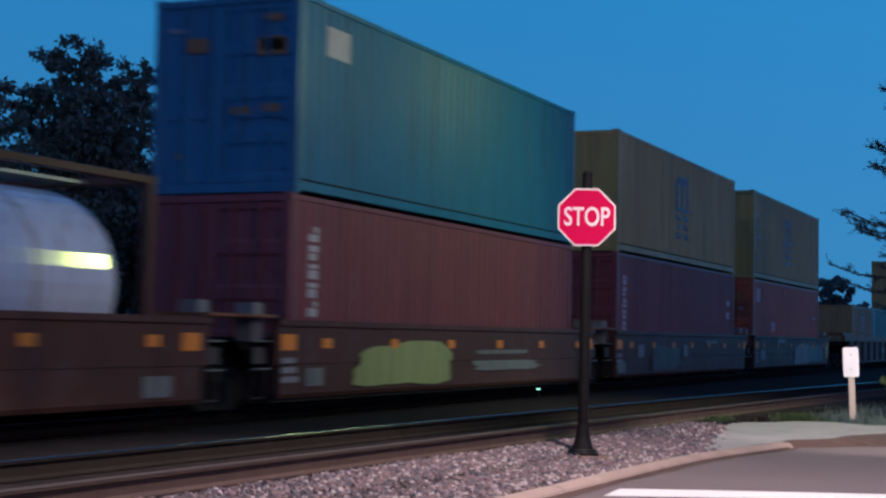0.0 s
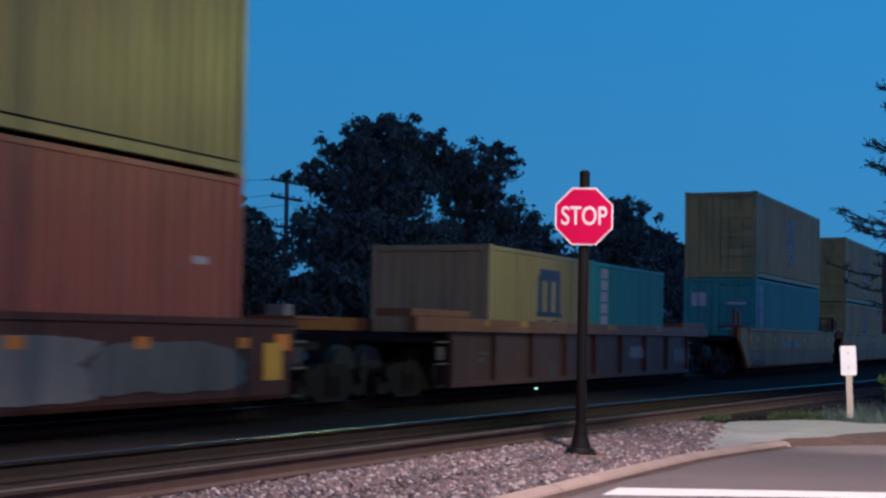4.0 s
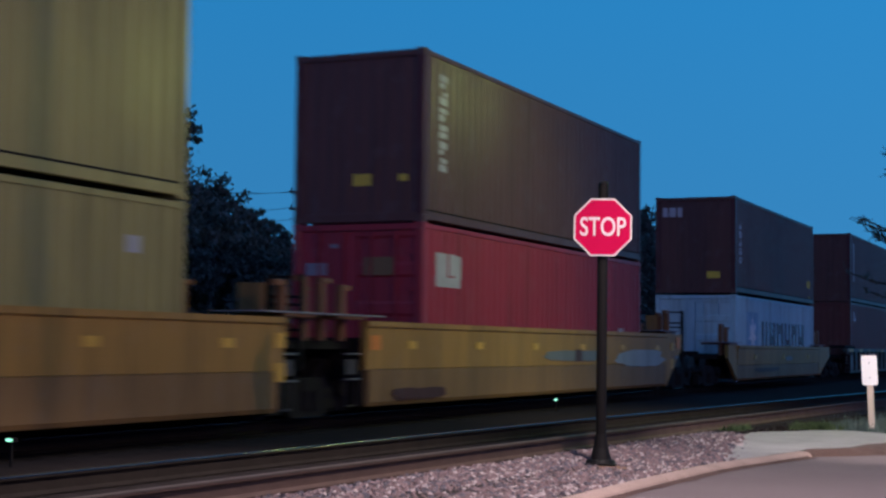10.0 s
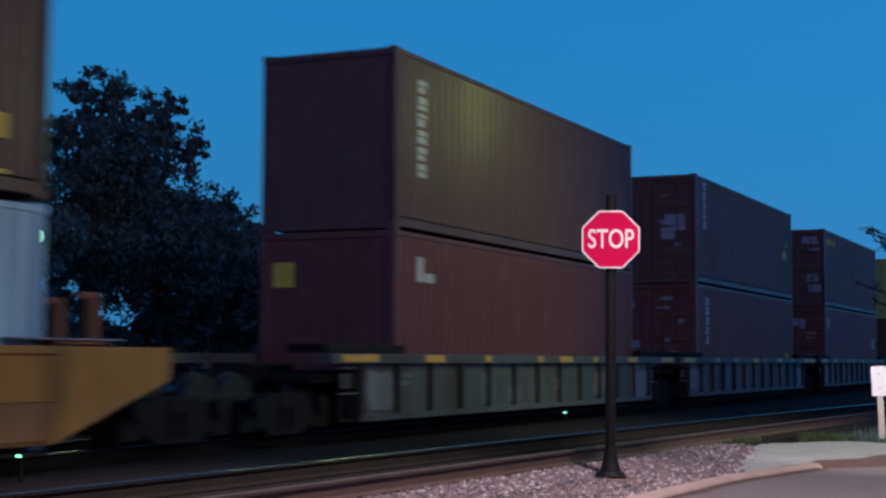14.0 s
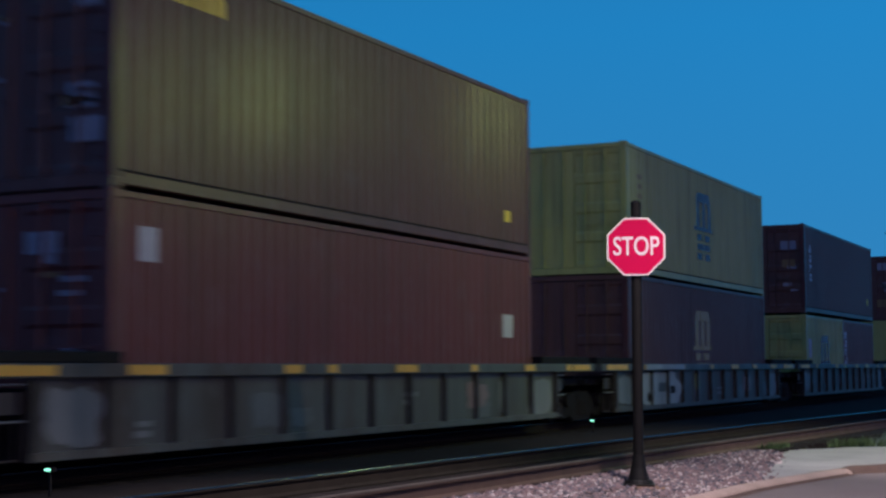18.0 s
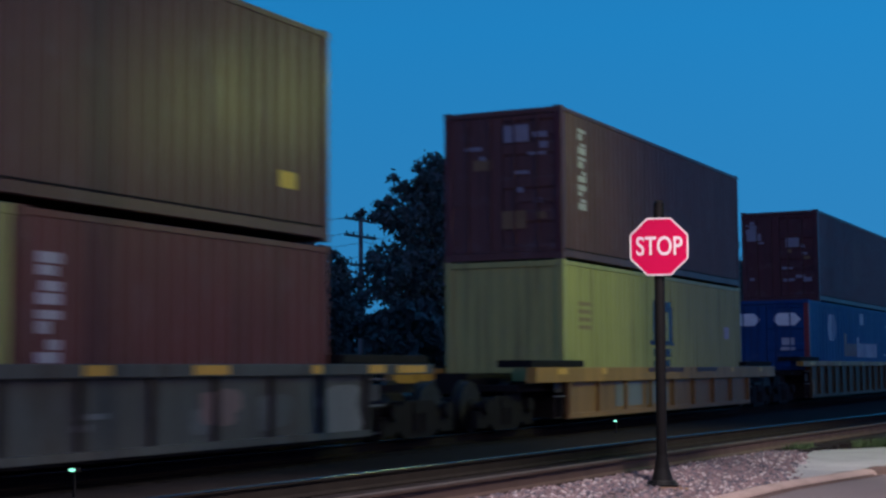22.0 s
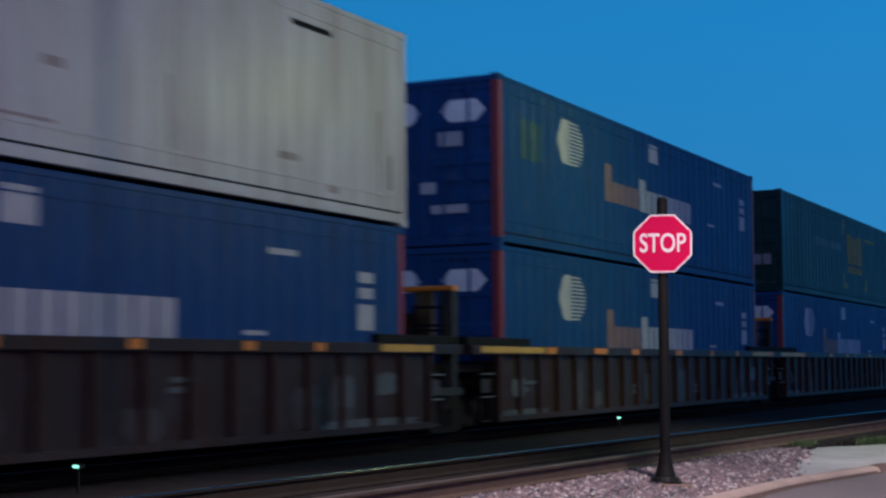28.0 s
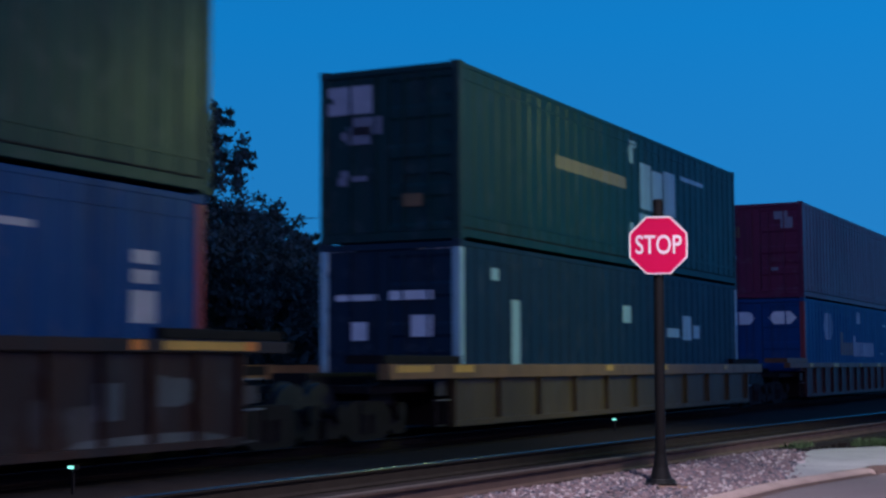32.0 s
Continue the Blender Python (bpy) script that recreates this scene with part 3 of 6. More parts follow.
def stop_sign():
    """Local: the face looks along -y."""
    t = thing("stop_sign", "red octagonal stop sign on a black iron post in gravel", "stop sign", pose(-5.144, 15.53, 0.06, 0, 0.3, 17))
    g = Geo()
    g.cyl((0, 0), "z", 0.056, 0.30, 3.04, 20)
    post = part("post", g, M_POST, t, "black painted iron post", smooth=False)
    g = Geo()
    g.box(-0.17, 0.17, -0.17, 0.17, -0.05, 0.04)
    g.cyl((0, 0), "z", 0.165, 0.04, 0.08, 20, 0.14)
    g.cyl((0, 0), "z", 0.115, 0.08, 0.20, 20, 0.082)
    g.cyl((0, 0), "z", 0.082, 0.20, 0.34, 20, 0.062)
    part("base", g, M_POST, t, "flared black iron base")
    g = Geo()
    g.cyl((0, 0), "z", 0.062, 3.04, 3.07, 20, 0.04)
    part("cap", g, M_POST, t)
    c = pose(0, -0.075, 2.565, 0, 0, 0)
    plate = part("sign_plate", Geo().prism(octagon(0.311), "y", -0.006, 0.0), M_SIGNPALE, t, "white-rimmed octagonal plate", c)
    part("red_field", Geo().prism(octagon(0.293), "y", -0.009, -0.0065), M_SIGNRED, plate, "red reflective field")
    part("bracket", Geo().box(-0.05, 0.05, 0.0, 0.03, -0.2, 0.2), M_STEEL, plate)
    cu = bpy.data.curves.new("stop_text", "FONT")
    cu.body, cu.align_x, cu.align_y, cu.size, cu.extrude, cu.offset = "STOP", "CENTER", "CENTER", 0.275, 0.002, 0.003
    tmp = bpy.data.objects.new("tmp", cu)
    scene.collection.objects.link(tmp)
    me = bpy.data.meshes.new_from_object(tmp.evaluated_get(bpy.context.evaluated_depsgraph_get()))
    bpy.data.objects.remove(tmp)
    me.name = "lettering"
    me.materials.clear()
    me.materials.append(M_SIGNPALE)
    w = max(v.co.x for v in me.vertices) - min(v.co.x for v in me.vertices)
    h = max(v.co.y for v in me.vertices) - min(v.co.y for v in me.vertices)
    part("lettering", me, M_SIGNPALE, plate, "white word STOP", pose(0, -0.0115, -0.004, 90) @ Matrix.Diagonal((0.49 / w, 0.205 / h, 1, 1)))
    return t


stop_sign()


def marker_post():
    t = thing("marker_sign", "small blank white sign on a pale timber post", "sign", pose(-3.816, 25.6, 0.06, 0, -2, 8))
    part("post", Geo().box(-0.05, 0.05, -0.05, 0.05, 0, 0.95, 0.008), M_TIMBER, t, "pale weathered timber post")
    g = Geo()
    a, b, r = 0.125, 0.245, 0.03
    prof = []
    for cx, cz, st in ((a - r, b - r, 0), (-a + r, b - r, 90), (-a + r, -b + r, 180), (a - r, -b + r, 270)):
        for k in range(4):
            an = radians(st + k * 30)
            prof.append((cx + r * math.cos(an), cz + r * math.sin(an)))
    g.prism(prof, "y", -0.015, 0.0)
    board = part("board", g, M_SIGNWHITE, t, "white rounded board", pose(0, -0.055, 0.95))
    part("bolt", Geo().cyl((0, 0.12), "y", 0.012, -0.022, -0.016, 8), M_ROD, board)
    part("bolt", Geo().cyl((0, -0.12), "y", 0.012, -0.022, -0.016, 8), M_ROD, board)
    return t


marker_post()


# ---- plants ----
def leaf_cloud(lobes, n, size, rng, squash=0.8):
    """Leaves gathered in clumps round the shells of ellipsoid lobes (centre, radii)."""
    def unit(a):
        return a / (np.linalg.norm(a, axis=-1, keepdims=True) + 1e-9)

    quads, per = [], 48
    vol = [l[1][0] * l[1][1] * l[1][2] for l in lobes]
    for (c, r), w in zip(lobes, vol):
        m = max(6, int(n * w / sum(vol) / per))
        cc = np.array(c) + unit(rng.normal(size=(m, 3))) * np.array(r) * rng.uniform(0.25, 1.0, size=(m, 1))
        spread = rng.uniform(0.05, 0.115, size=(m, 1, 1)) * (r[0] + r[2]) * 0.5
        p = cc[:, None, :] + rng.normal(size=(m, per, 3)) * spread * np.array((1, 1, squash))
        u = unit(rng.normal(size=p.shape))
        v = unit(np.cross(u, rng.normal(size=p.shape)))
        s = size * rng.uniform(0.6, 1.3, size=(m, per, 1))
        quads.append(np.stack([p - u * s, p - v * s * 0.45, p + u * s, p + v * s * 0.45], axis=2).reshape(-1, 3))
    vs = np.concatenate(quads).tolist()
    return vs, [(k, k + 1, k + 2, k + 3) for k in range(0, len(vs), 4)]


def tree(x, y, h, lobes, label, leaf=M_LEAF, n=9000, size=0.22, trunk_r=0.3, seed=1):
    rng = np.random.default_rng(seed)
    t = thing("tree", label, "tree", pose(x, y, -0.04))
    g = Geo()
    fork = h * 0.35
    g.tube((0, 0, 0), (0.1, 0.05, fork * 0.5), trunk_r * 1.25, trunk_r, 10)
    g.tube((0.1, 0.05, fork * 0.5), (0, 0, fork), trunk_r, trunk_r * 0.8, 10)
    for c, r in lobes:
        mid = Vector(c) * 0.5 + Vector((0, 0, fork * 0.55))
        g.tube((0, 0, fork * 0.95), mid, trunk_r * 0.5, trunk_r * 0.32, 7)
        g.tube(mid, c, trunk_r * 0.32, trunk_r * 0.12, 6)
        for _ in range(4):
            d = rng.normal(size=3)
            d = d / np.linalg.norm(d) * np.array(r) * 0.6
            g.tube(c, tuple(np.array(c) + d), trunk_r * 0.12, 0.02, 5)
    part("trunk", g, M_BARK, t, "dark bark trunk and limbs")
    vs, fs = leaf_cloud(lobes, n, size, rng)
    me = bpy.data.meshes.new("crown")
    me.from_pydata(vs, [], fs)
    me.materials.append(leaf)
    part("crown", me, leaf, t, "dense dark leafy crown")
    return t


DARK = "dark broadleaf tree silhouetted behind the tracks at dusk"
# lobes: centre, radii
tree(-30, 38.5, 10.6, [((0, 0.6, 9.55), (1.6, 1.5, 1.3)), ((0, 3.4, 9.2), (1.6, 1.7, 1.15)), ((0, 5.5, 8.65), (1.3, 1.2, 0.75)), ((0, -1.4, 8.4), (1.4, 1.1, 0.9)), ((0, 1.0, 7.4), (2.4, 4.0, 1.7)), ((0, 7.0, 6.4), (1.8, 2.0, 1.1)), ((0, 10.3, 6.0), (1.2, 1.4, 0.75)), ((0, 11.5, 5.0), (1.1, 1.1, 0.7)), ((0, 3.5, 5.0), (3.0, 6.2, 2.2)), ((0, 8.0, 4.0), (2.2, 4.2, 1.8))], "tall dark broadleaf tree with a ragged crown", M_LEAF, 62000, 0.115, 0.32, 11)
tree(-30, 33.0, 8.6, [((0, 0, 7.0), (2.0, 2.2, 1.5)), ((0, 1, 5.0), (2.5, 3.0, 2.0)), ((0, -2.4, 5.6), (2, 2, 1.6))], DARK, M_LEAF2, 30000, 0.12, 0.26, 12)
tree(-31, 50.5, 6.6, [((0, 0, 5.2), (1.6, 2.2, 1.3)), ((0, -2.6, 5.6), (1.6, 2.0, 1.4)), ((0, 0, 3.4), (2, 3.4, 1.8)), ((0, 2.4, 4.0), (1.4, 1.4, 1.2))], DARK, M_LEAF2, 26000, 0.13, 0.22, 13)
tree(-31, 63.0, 12.2, [((0, 0.2, 10.5), (2.2, 2.2, 1.3)), ((0, -3.4, 9.4), (1.8, 1.8, 1.0)), ((0, -5.4, 8.0), (1.8, 1.8, 1.0)), ((0, 3.0, 10.8), (2.2, 2.8, 1.3)), ((0, 0, 8.4), (2.8, 4.5, 1.8)), ((0, 6.5, 10.0), (2.0, 2.4, 1.3)), ((0, 0, 5.5), (3.2, 7.0, 2.4))], "wide oak-like tree with an open lobed crown", M_LEAF2, 46000, 0.15, 0.36, 14)
tree(-31, 74.0, 12.4, [((0, 3.5, 11.2), (1.8, 2.2, 1.2)), ((0, 0, 9.4), (2.4, 4.0, 2.0)), ((0, 4.0, 7.0), (2.8, 4.5, 2.4)), ((0, 0, 5.0), (3, 6, 2.6))], DARK, M_LEAF, 32000, 0.16, 0.34, 15)
tree(-33, 88.0, 9.0, [((0, 0, 7.4), (2.4, 3.6, 1.6)), ((0, 4, 6.0), (2.4, 3.4, 2.0)), ((0, -2, 4.4), (3, 6, 2.4))], DARK, M_LEAF2, 14000, 0.22, 0.3, 16)
tree(-33, 107.0, 11.2, [((0, 2.5, 10.2), (2.6, 4.6, 1.7)), ((0, -3, 9.0), (2.6, 4.2, 2.0)), ((0, 8, 8.6), (2.4, 4.0, 1.8)), ((0, 2, 5.8), (3, 10, 3.0))], DARK, M_LEAF, 24000, 0.22, 0.3, 17)
tree(-36, 134.0, 12.0, [((0, -2, 9.8), (3.0, 5.0, 1.9)), ((0, 6, 9.0), (3.0, 5.0, 2.0)), ((0, 2, 6.4), (4, 13, 3.2))], DARK, M_LEAF2, 14000, 0.3, 0.36, 18)
tree(-36.9, 166.0, 13.6, [((-1.3, 0, 12.6), (1.9, 2.4, 1.8)), ((2.2, 1, 12.2), (2.1, 2.4, 1.7)), ((-4.5, -1, 12.0), (1.7, 2.2, 1.4)), ((-6.0, 0, 10.6), (1.2, 2.0, 1.5)), ((4.7, 0, 10.3), (1.6, 2.4, 1.3)), ((6.4, 0, 9.0), (1.3, 2.2, 1.3)), ((0, 0, 9.6), (4.8, 3.0, 2.2)), ((0, 0, 7.2), (6.8, 4.0, 2.3))], "broad lobed tree far along the tracks at dusk", M_LEAF2, 24000, 0.28, 0.36, 19)
tree(-44, 215.0, 12.5, [((0, 0, 10.2), (3.6, 12, 2.4)), ((0, 0, 6.0), (4, 22, 3.4))], DARK, M_LEAF2, 5000, 0.5, 0.36, 20)
tree(-44, 270.0, 13.0, [((0, 0, 11.0), (3.6, 16, 2.4)), ((0, 10, 7.0), (4, 26, 3.4))], DARK, M_LEAF2, 4000, 0.6, 0.36, 21)


def far_woods():
    rng = np.random.default_rng(30)
    lobes = [((-48 + rng.uniform(-4, 4) - 0.02 * y, y, rng.uniform(1.5, 3.2)), (3, 6, rng.uniform(2.0, 3.6))) for y in np.arange(10, 420, 6.5)]
    lobes += [((rng.uniform(-34, -28), y, rng.uniform(1.0, 2.6)), (2, 3, rng.uniform(1.4, 2.2))) for y in np.arange(14, 150, 2.4)]
    vs, fs = leaf_cloud(lobes, 200000, 0.36, rng)
    me = bpy.data.meshes.new("far_woods")
    me.from_pydata(vs, [], fs)
    me.materials.append(M_LEAF2)
    tagged(new("far_woods", me), "dark band of far trees and hedges beyond the railway", "woods", "", "stuff")


far_woods()
# unseen bank added to block bright sky gaps between the trees
g = Geo()
g.prism([(-70, -0.1), (-50, -0.1), (-54, 2.6), (-60, 3.0), (-66, 2.4)], "y", -60, 500)
thing("backing_bank", "low dark grassy bank added behind the far trees to close sky gaps", "bank", kind="structure", geo=g, material=M_GROUND)


def roadside_tree():
    """A conifer beyond the road whose upswept branch tips reach into the view."""
    t = thing("tree", "dark conifer with upswept needled branch tips", "tree", pose(-3.88, 39.0, -0.02))
    rng = np.random.default_rng(41)
    g = Geo()
    g.tube((0, 0, 0), (0.05, 0, 3.0), 0.16, 0.12, 10)
    g.tube((0.05, 0, 3.0), (0, 0, 10.4), 0.12, 0.03, 8)
    vs, fs = [], []

    def spray(p, d, length, n):
        """Needles that hug a twig and point along it."""
        for _ in range(n):
            w = rng.uniform(0.0, 1.0)
            q = p + d * length * w + rng.normal(size=3) * 0.018
            u = d + rng.normal(size=3) * 0.42
            u /= np.linalg.norm(u)
            v = np.cross(u, rng.normal(size=3))
            v /= np.linalg.norm(v) + 1e-9
            s = rng.uniform(0.05, 0.10) * (1.1 - 0.5 * w)
            k = len(vs)
            vs.extend([q, q + u * s * 0.5 - v * s * 0.2, q + u * s, q + u * s * 0.5 + v * s * 0.2])
            fs.append((k, k + 1, k + 2, k + 3))

    for k in range(110):
        a, z = rng.uniform(0, 6.28), rng.uniform(2.2, 10.2)
        ln = 2.25 * (1 - 0.80 * max(0.0, z - 3.6) / 7.0) * rng.uniform(0.7, 1.15)
        out = np.array((math.cos(a), math.sin(a), 0.0))
        pts = [np.array((0, 0, z)) + out * ln * w + np.array((0, 0, -0.34 * ln * w + 0.42 * ln * w * w)) for w in (0.0, 0.35, 0.7, 1.0)]
        for p, q in zip(pts, pts[1:]):
            g.tube(tuple(p), tuple(q), 0.022, 0.012, 5)
            d = (q - p) / np.linalg.norm(q - p)
            spray(p, d, np.linalg.norm(q - p), 60)
            for _ in range(5):
                w = rng.uniform(0, 1)
                side = d + rng.normal(size=3) * 0.55 + np.array((0, 0, 0.25))
                side /= np.linalg.norm(side)
                spray(p + (q - p) * w, side, rng.uniform(0.15, 0.36), 26)
    part("trunk", g, M_BARK, t, "slim bark trunk and branches")
    me = bpy.data.meshes.new("crown")
    me.from_pydata([tuple(map(float, v)) for v in vs], [], fs)
    me.materials.append(M_LEAF2)
    part("crown", me, M_LEAF2, t, "small dark needles")


roadside_tree()


def tufts(name, label, boxes, n, blade, seed, material=M_GRASS):
    rng = random.Random(seed)
    g = Geo()
    for _ in range(n):
        x0, x1, y0, y1, z = boxes[rng.randrange(len(boxes))]
        x, y = rng.uniform(x0, x1), rng.uniform(y0, y1)
        h, a, w = blade * rng.uniform(0.5, 1.3), rng.uniform(0, 6.28), 0.008
        dx, dy = math.cos(a), math.sin(a)
        k = len(g.v)
        g.v += [(x - dy * w, y + dx * w, z), (x + dy * w, y - dx * w, z), (x + dx * h * 0.5, y + dy * h * 0.5, z + h)]
        g.f.append((k, k + 1, k + 2))
    me = bpy.data.meshes.new(name)
    me.from_pydata(g.v, [], g.f)
    me.materials.append(material)
    tagged(new(name, me), label, "grass", "", "stuff")


tufts("grass", "short green weeds along the edge of the gravel", [(-4.95, -4.1, 24.3, 25.1, 0.06), (-4.6, -4.3, 24.3, 24.6, 0.07), (-5.6, -5.3, 22.6, 23.6, 0.06)], 1100, 0.12, 5)
tufts("grass", "low scruffy weeds by the rails", [(-5.0, -2.0, 26.5, 33, 0.0), (-4.6, -2.6, 24.6, 26.6, 0.0)], 2500, 0.16, 6, M_LEAF2)


def bush(x, y, r, h, seed):
    rng = np.random.default_rng(seed)
    t = thing("bush", "small rounded green bush by the track", "bush", pose(x, y, 0))
    g = Geo()
    for k in range(6):
        a = k * 1.05
        g.tube((0, 0, 0), (0.5 * r * math.cos(a), 0.5 * r * math.sin(a), h * 0.7), 0.02, 0.008, 5)
    part("stems", g, M_BARK, t)
    vs, fs = leaf_cloud([((0, 0, h * 0.55), (r, r, h * 0.5))], 2400, 0.05, rng)
    me = bpy.data.meshes.new("foliage")
    me.from_pydata([tuple(map(float, v)) for v in vs], [], fs)
    me.materials.append(M_GRASS)
    part("foliage", me, M_GRASS, t, "fresh green leaves")


bush(-3.35, 29.5, 0.55, 1.0, 50)


# ---- poles, wires and lamps beyond the train ----
def utility_pole(x, y, h, arms, label):
    t = thing("utility_pole", label, "utility pole", pose(x, y, -0.04), "poles along the railway")
    part("shaft", Geo().tube((0, 0, 0), (0, 0, h), 0.15, 0.10, 10), M_POLE, t)
    for z, half in arms:
        arm = part("crossarm", Geo().box(-0.05, 0.05, -half, half, z - 0.06, z + 0.06), M_POLE, t)
        for s in (-0.9, -0.45, 0.45, 0.9):
            part("insulator", Geo().cyl((0, s * half), "z", 0.04, z + 0.06, z + 0.2, 8, 0.03), M_STEEL, arm)
    return t


utility_pole(-27.12, 30.8, 6.7, [(6.1, 0.7)], "weathered timber pole with one crossarm")
utility_pole(-36, 63.4, 9.0, [(8.6, 1.5), (7.8, 1.5), (6.4, 1.0)], "timber utility pole with several crossarms")
utility_pole(-36, 92.0, 9.2, [(8.6, 1.2)], "timber pole half hidden by trees")
utility_pole(-36, 133.0, 9.6, [(9.0, 1.2)], "pale timber pole before far trees")


def wires():
    posts = [(-24.5, 8.0, 6.0), (-27.0, 30.9, 6.2), (-36.0, 63.4, 8.7), (-36.0, 92.0, 8.7), (-36.0, 133.0, 9.0), (-36.0, 190.0, 9.0)]
    for dz, dx in ((0.05, -0.3), (0.05, 0.3), (-0.7, -0.3), (-1.2, 0.2), (-1.9, 0.0)):
        g = Geo()
        for a, b in zip(posts, posts[1:]):
            prev = None
            for k in range(9):
                w = k / 8
                q = tuple(a[i] + (b[i] - a[i]) * w for i in range(3))
                q = (q[0] + dx, q[1], q[2] + dz - 0.5 * 4 * w * (1 - w))
                if prev:
                    g.tube(prev, q, 0.014, n=4)
                prev = q
        thing("overhead_wire", "thin dark overhead wire strung between timber poles", "wire", group="wires along the railway", geo=g, material=M_BLACK)


wires()


def globe_lamp(x, y, z, r):
    t = thing("globe_lamp", "glowing round lamp on a slim dark post", "lamp post", pose(x, y, -0.04), "lamps beyond the railway")
    part("post", Geo().cyl((0, 0), "z", 0.06, 0, z - 0.16, 10, 0.045), M_POST, t)
    part("collar", Geo().cyl((0, 0), "z", 0.10, z - 0.16, z - 0.10, 12), M_POST, t)
    g = Geo()
    n = 16
    rings = []
    for i in range(9):
        a = math.pi * i / 8
        rings.append([(r * math.sin(a) * math.cos(2 * math.pi * k / n), r * math.sin(a) * math.sin(2 * math.pi * k / n), z + 0.04 - r * math.cos(a)) for k in range(n)])
    for i in range(8):
        for k in range(n):
            g.quad(rings[i][k], rings[i][(k + 1) % n], rings[i + 1][(k + 1) % n], rings[i + 1][k])
    part("globe", g, M_LAMPGLOW, t, "bright greenish-white globe", smooth=True)


globe_lamp(-22, 26.4, 4.0, 0.18)
globe_lamp(-22, 62.3, 4.58, 0.25)


def fence():
    t = thing("fence", "dark rail fence beyond the far track", "fence", kind="structure")
    for z in (0.5, 0.95, 1.4):
        part("rail", Geo().box(-19.6, -19.54, 5, 110, z - 0.04, z + 0.04), M_POST, t)
    post = Geo().box(-0.04, 0.04, -0.04, 0.04, 0, 1.5).mesh("post", M_POST)
    for y in np.arange(5, 110, 2.5):
        part("post", post, M_POST, t, at=pose(-19.62, y, -0.04))


fence()


def unseen_street_lamp(x, y, h, reach_x, reach_y, label):
    t = thing("unseen_street_lamp", label, "street lamp", pose(x, y, -0.02), "street lamps by the road")
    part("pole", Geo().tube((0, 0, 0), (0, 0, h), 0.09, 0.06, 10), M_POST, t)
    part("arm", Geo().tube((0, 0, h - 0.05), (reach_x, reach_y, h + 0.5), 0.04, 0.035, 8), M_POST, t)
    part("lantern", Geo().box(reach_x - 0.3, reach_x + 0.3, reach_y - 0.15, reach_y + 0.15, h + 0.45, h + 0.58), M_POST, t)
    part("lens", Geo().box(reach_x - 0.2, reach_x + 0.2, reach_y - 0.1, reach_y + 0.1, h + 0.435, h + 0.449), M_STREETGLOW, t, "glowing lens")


# first stands at the inferred lamp; the other three are added for light
unseen_street_lamp(0.2, 27.7, 7.35, -2.0, 0.0, "dark street lamp with a glowing lens over the road")
unseen_street_lamp(0.2, 11.5, 7.4, -2.8, 0.0, "unseen dark street lamp with a glowing lens, added over the stop line")
unseen_street_lamp(3.4, 18.5, 7.3, -1.9, 0.0, "unseen dark street lamp with a glowing lens, added near the kerb")
unseen_street_lamp(14.3, 10.0, 8.95, -1.3, 0.0, "unseen dark lamp with a glowing lens, added to light the train")

# ---- the freight train ----
MOVERS = []
WHEELS = []
# place of a thing's front end at the start, and how far the train has run by then
def run(t):
    return 10.99511 * t - 0.00504253 * t * t + 6.645e-5 * t ** 3


def rides(ob, s, z):
    MOVERS.append((ob, s, z))
    ob.matrix_basis = pose(TRAIN_X, s, z)
    return ob


def profile(kind, y0, y1):
    """The corrugation of a side: places along the length and depths behind the crest."""
    step = [(0.0, 0.0), (0.075, 0.0), (0.14, -0.027), (0.21, -0.027)] if kind == "iso" else [(0.0, 0.0), (0.075, 0.0), (0.14, -0.009), (0.21, -0.009)] if kind == "end" else [(0.0, 0.0), (0.30, 0.0), (0.33, -0.014), (0.42, -0.014)]
    per = 0.278 if kind in ("iso", "end") else 0.45
    n = max(1, round((y1 - y0) / per))
    per_fit = (y1 - y0) / n
    pts = [(y0 + (k + a / per) * per_fit, d) for k in range(n) for a, d in step]
    return pts + [(y1, 0.0)]


def depth_at(pts, y):
    for (a, da), (b, db) in zip(pts, pts[1:]):
        if a <= y <= b:
            return da + (db - da) * (y - a) / max(b - a, 1e-6)
    return 0.0


def corrugated(pts, z0, z1, x, axis="x"):
    """An upright corrugated sheet with a backing; crest at x."""
    g = Geo()
    for (a, da), (b, db) in zip(pts, pts[1:]):
        if axis == "x":
            g.quad((x + da, a, z0), (x + db, b, z0), (x + db, b, z1), (x + da, a, z1))
        else:
            g.quad((a, x - da, z0), (b, x - db, z0), (b, x - db, z1), (a, x - da, z1))
    return g


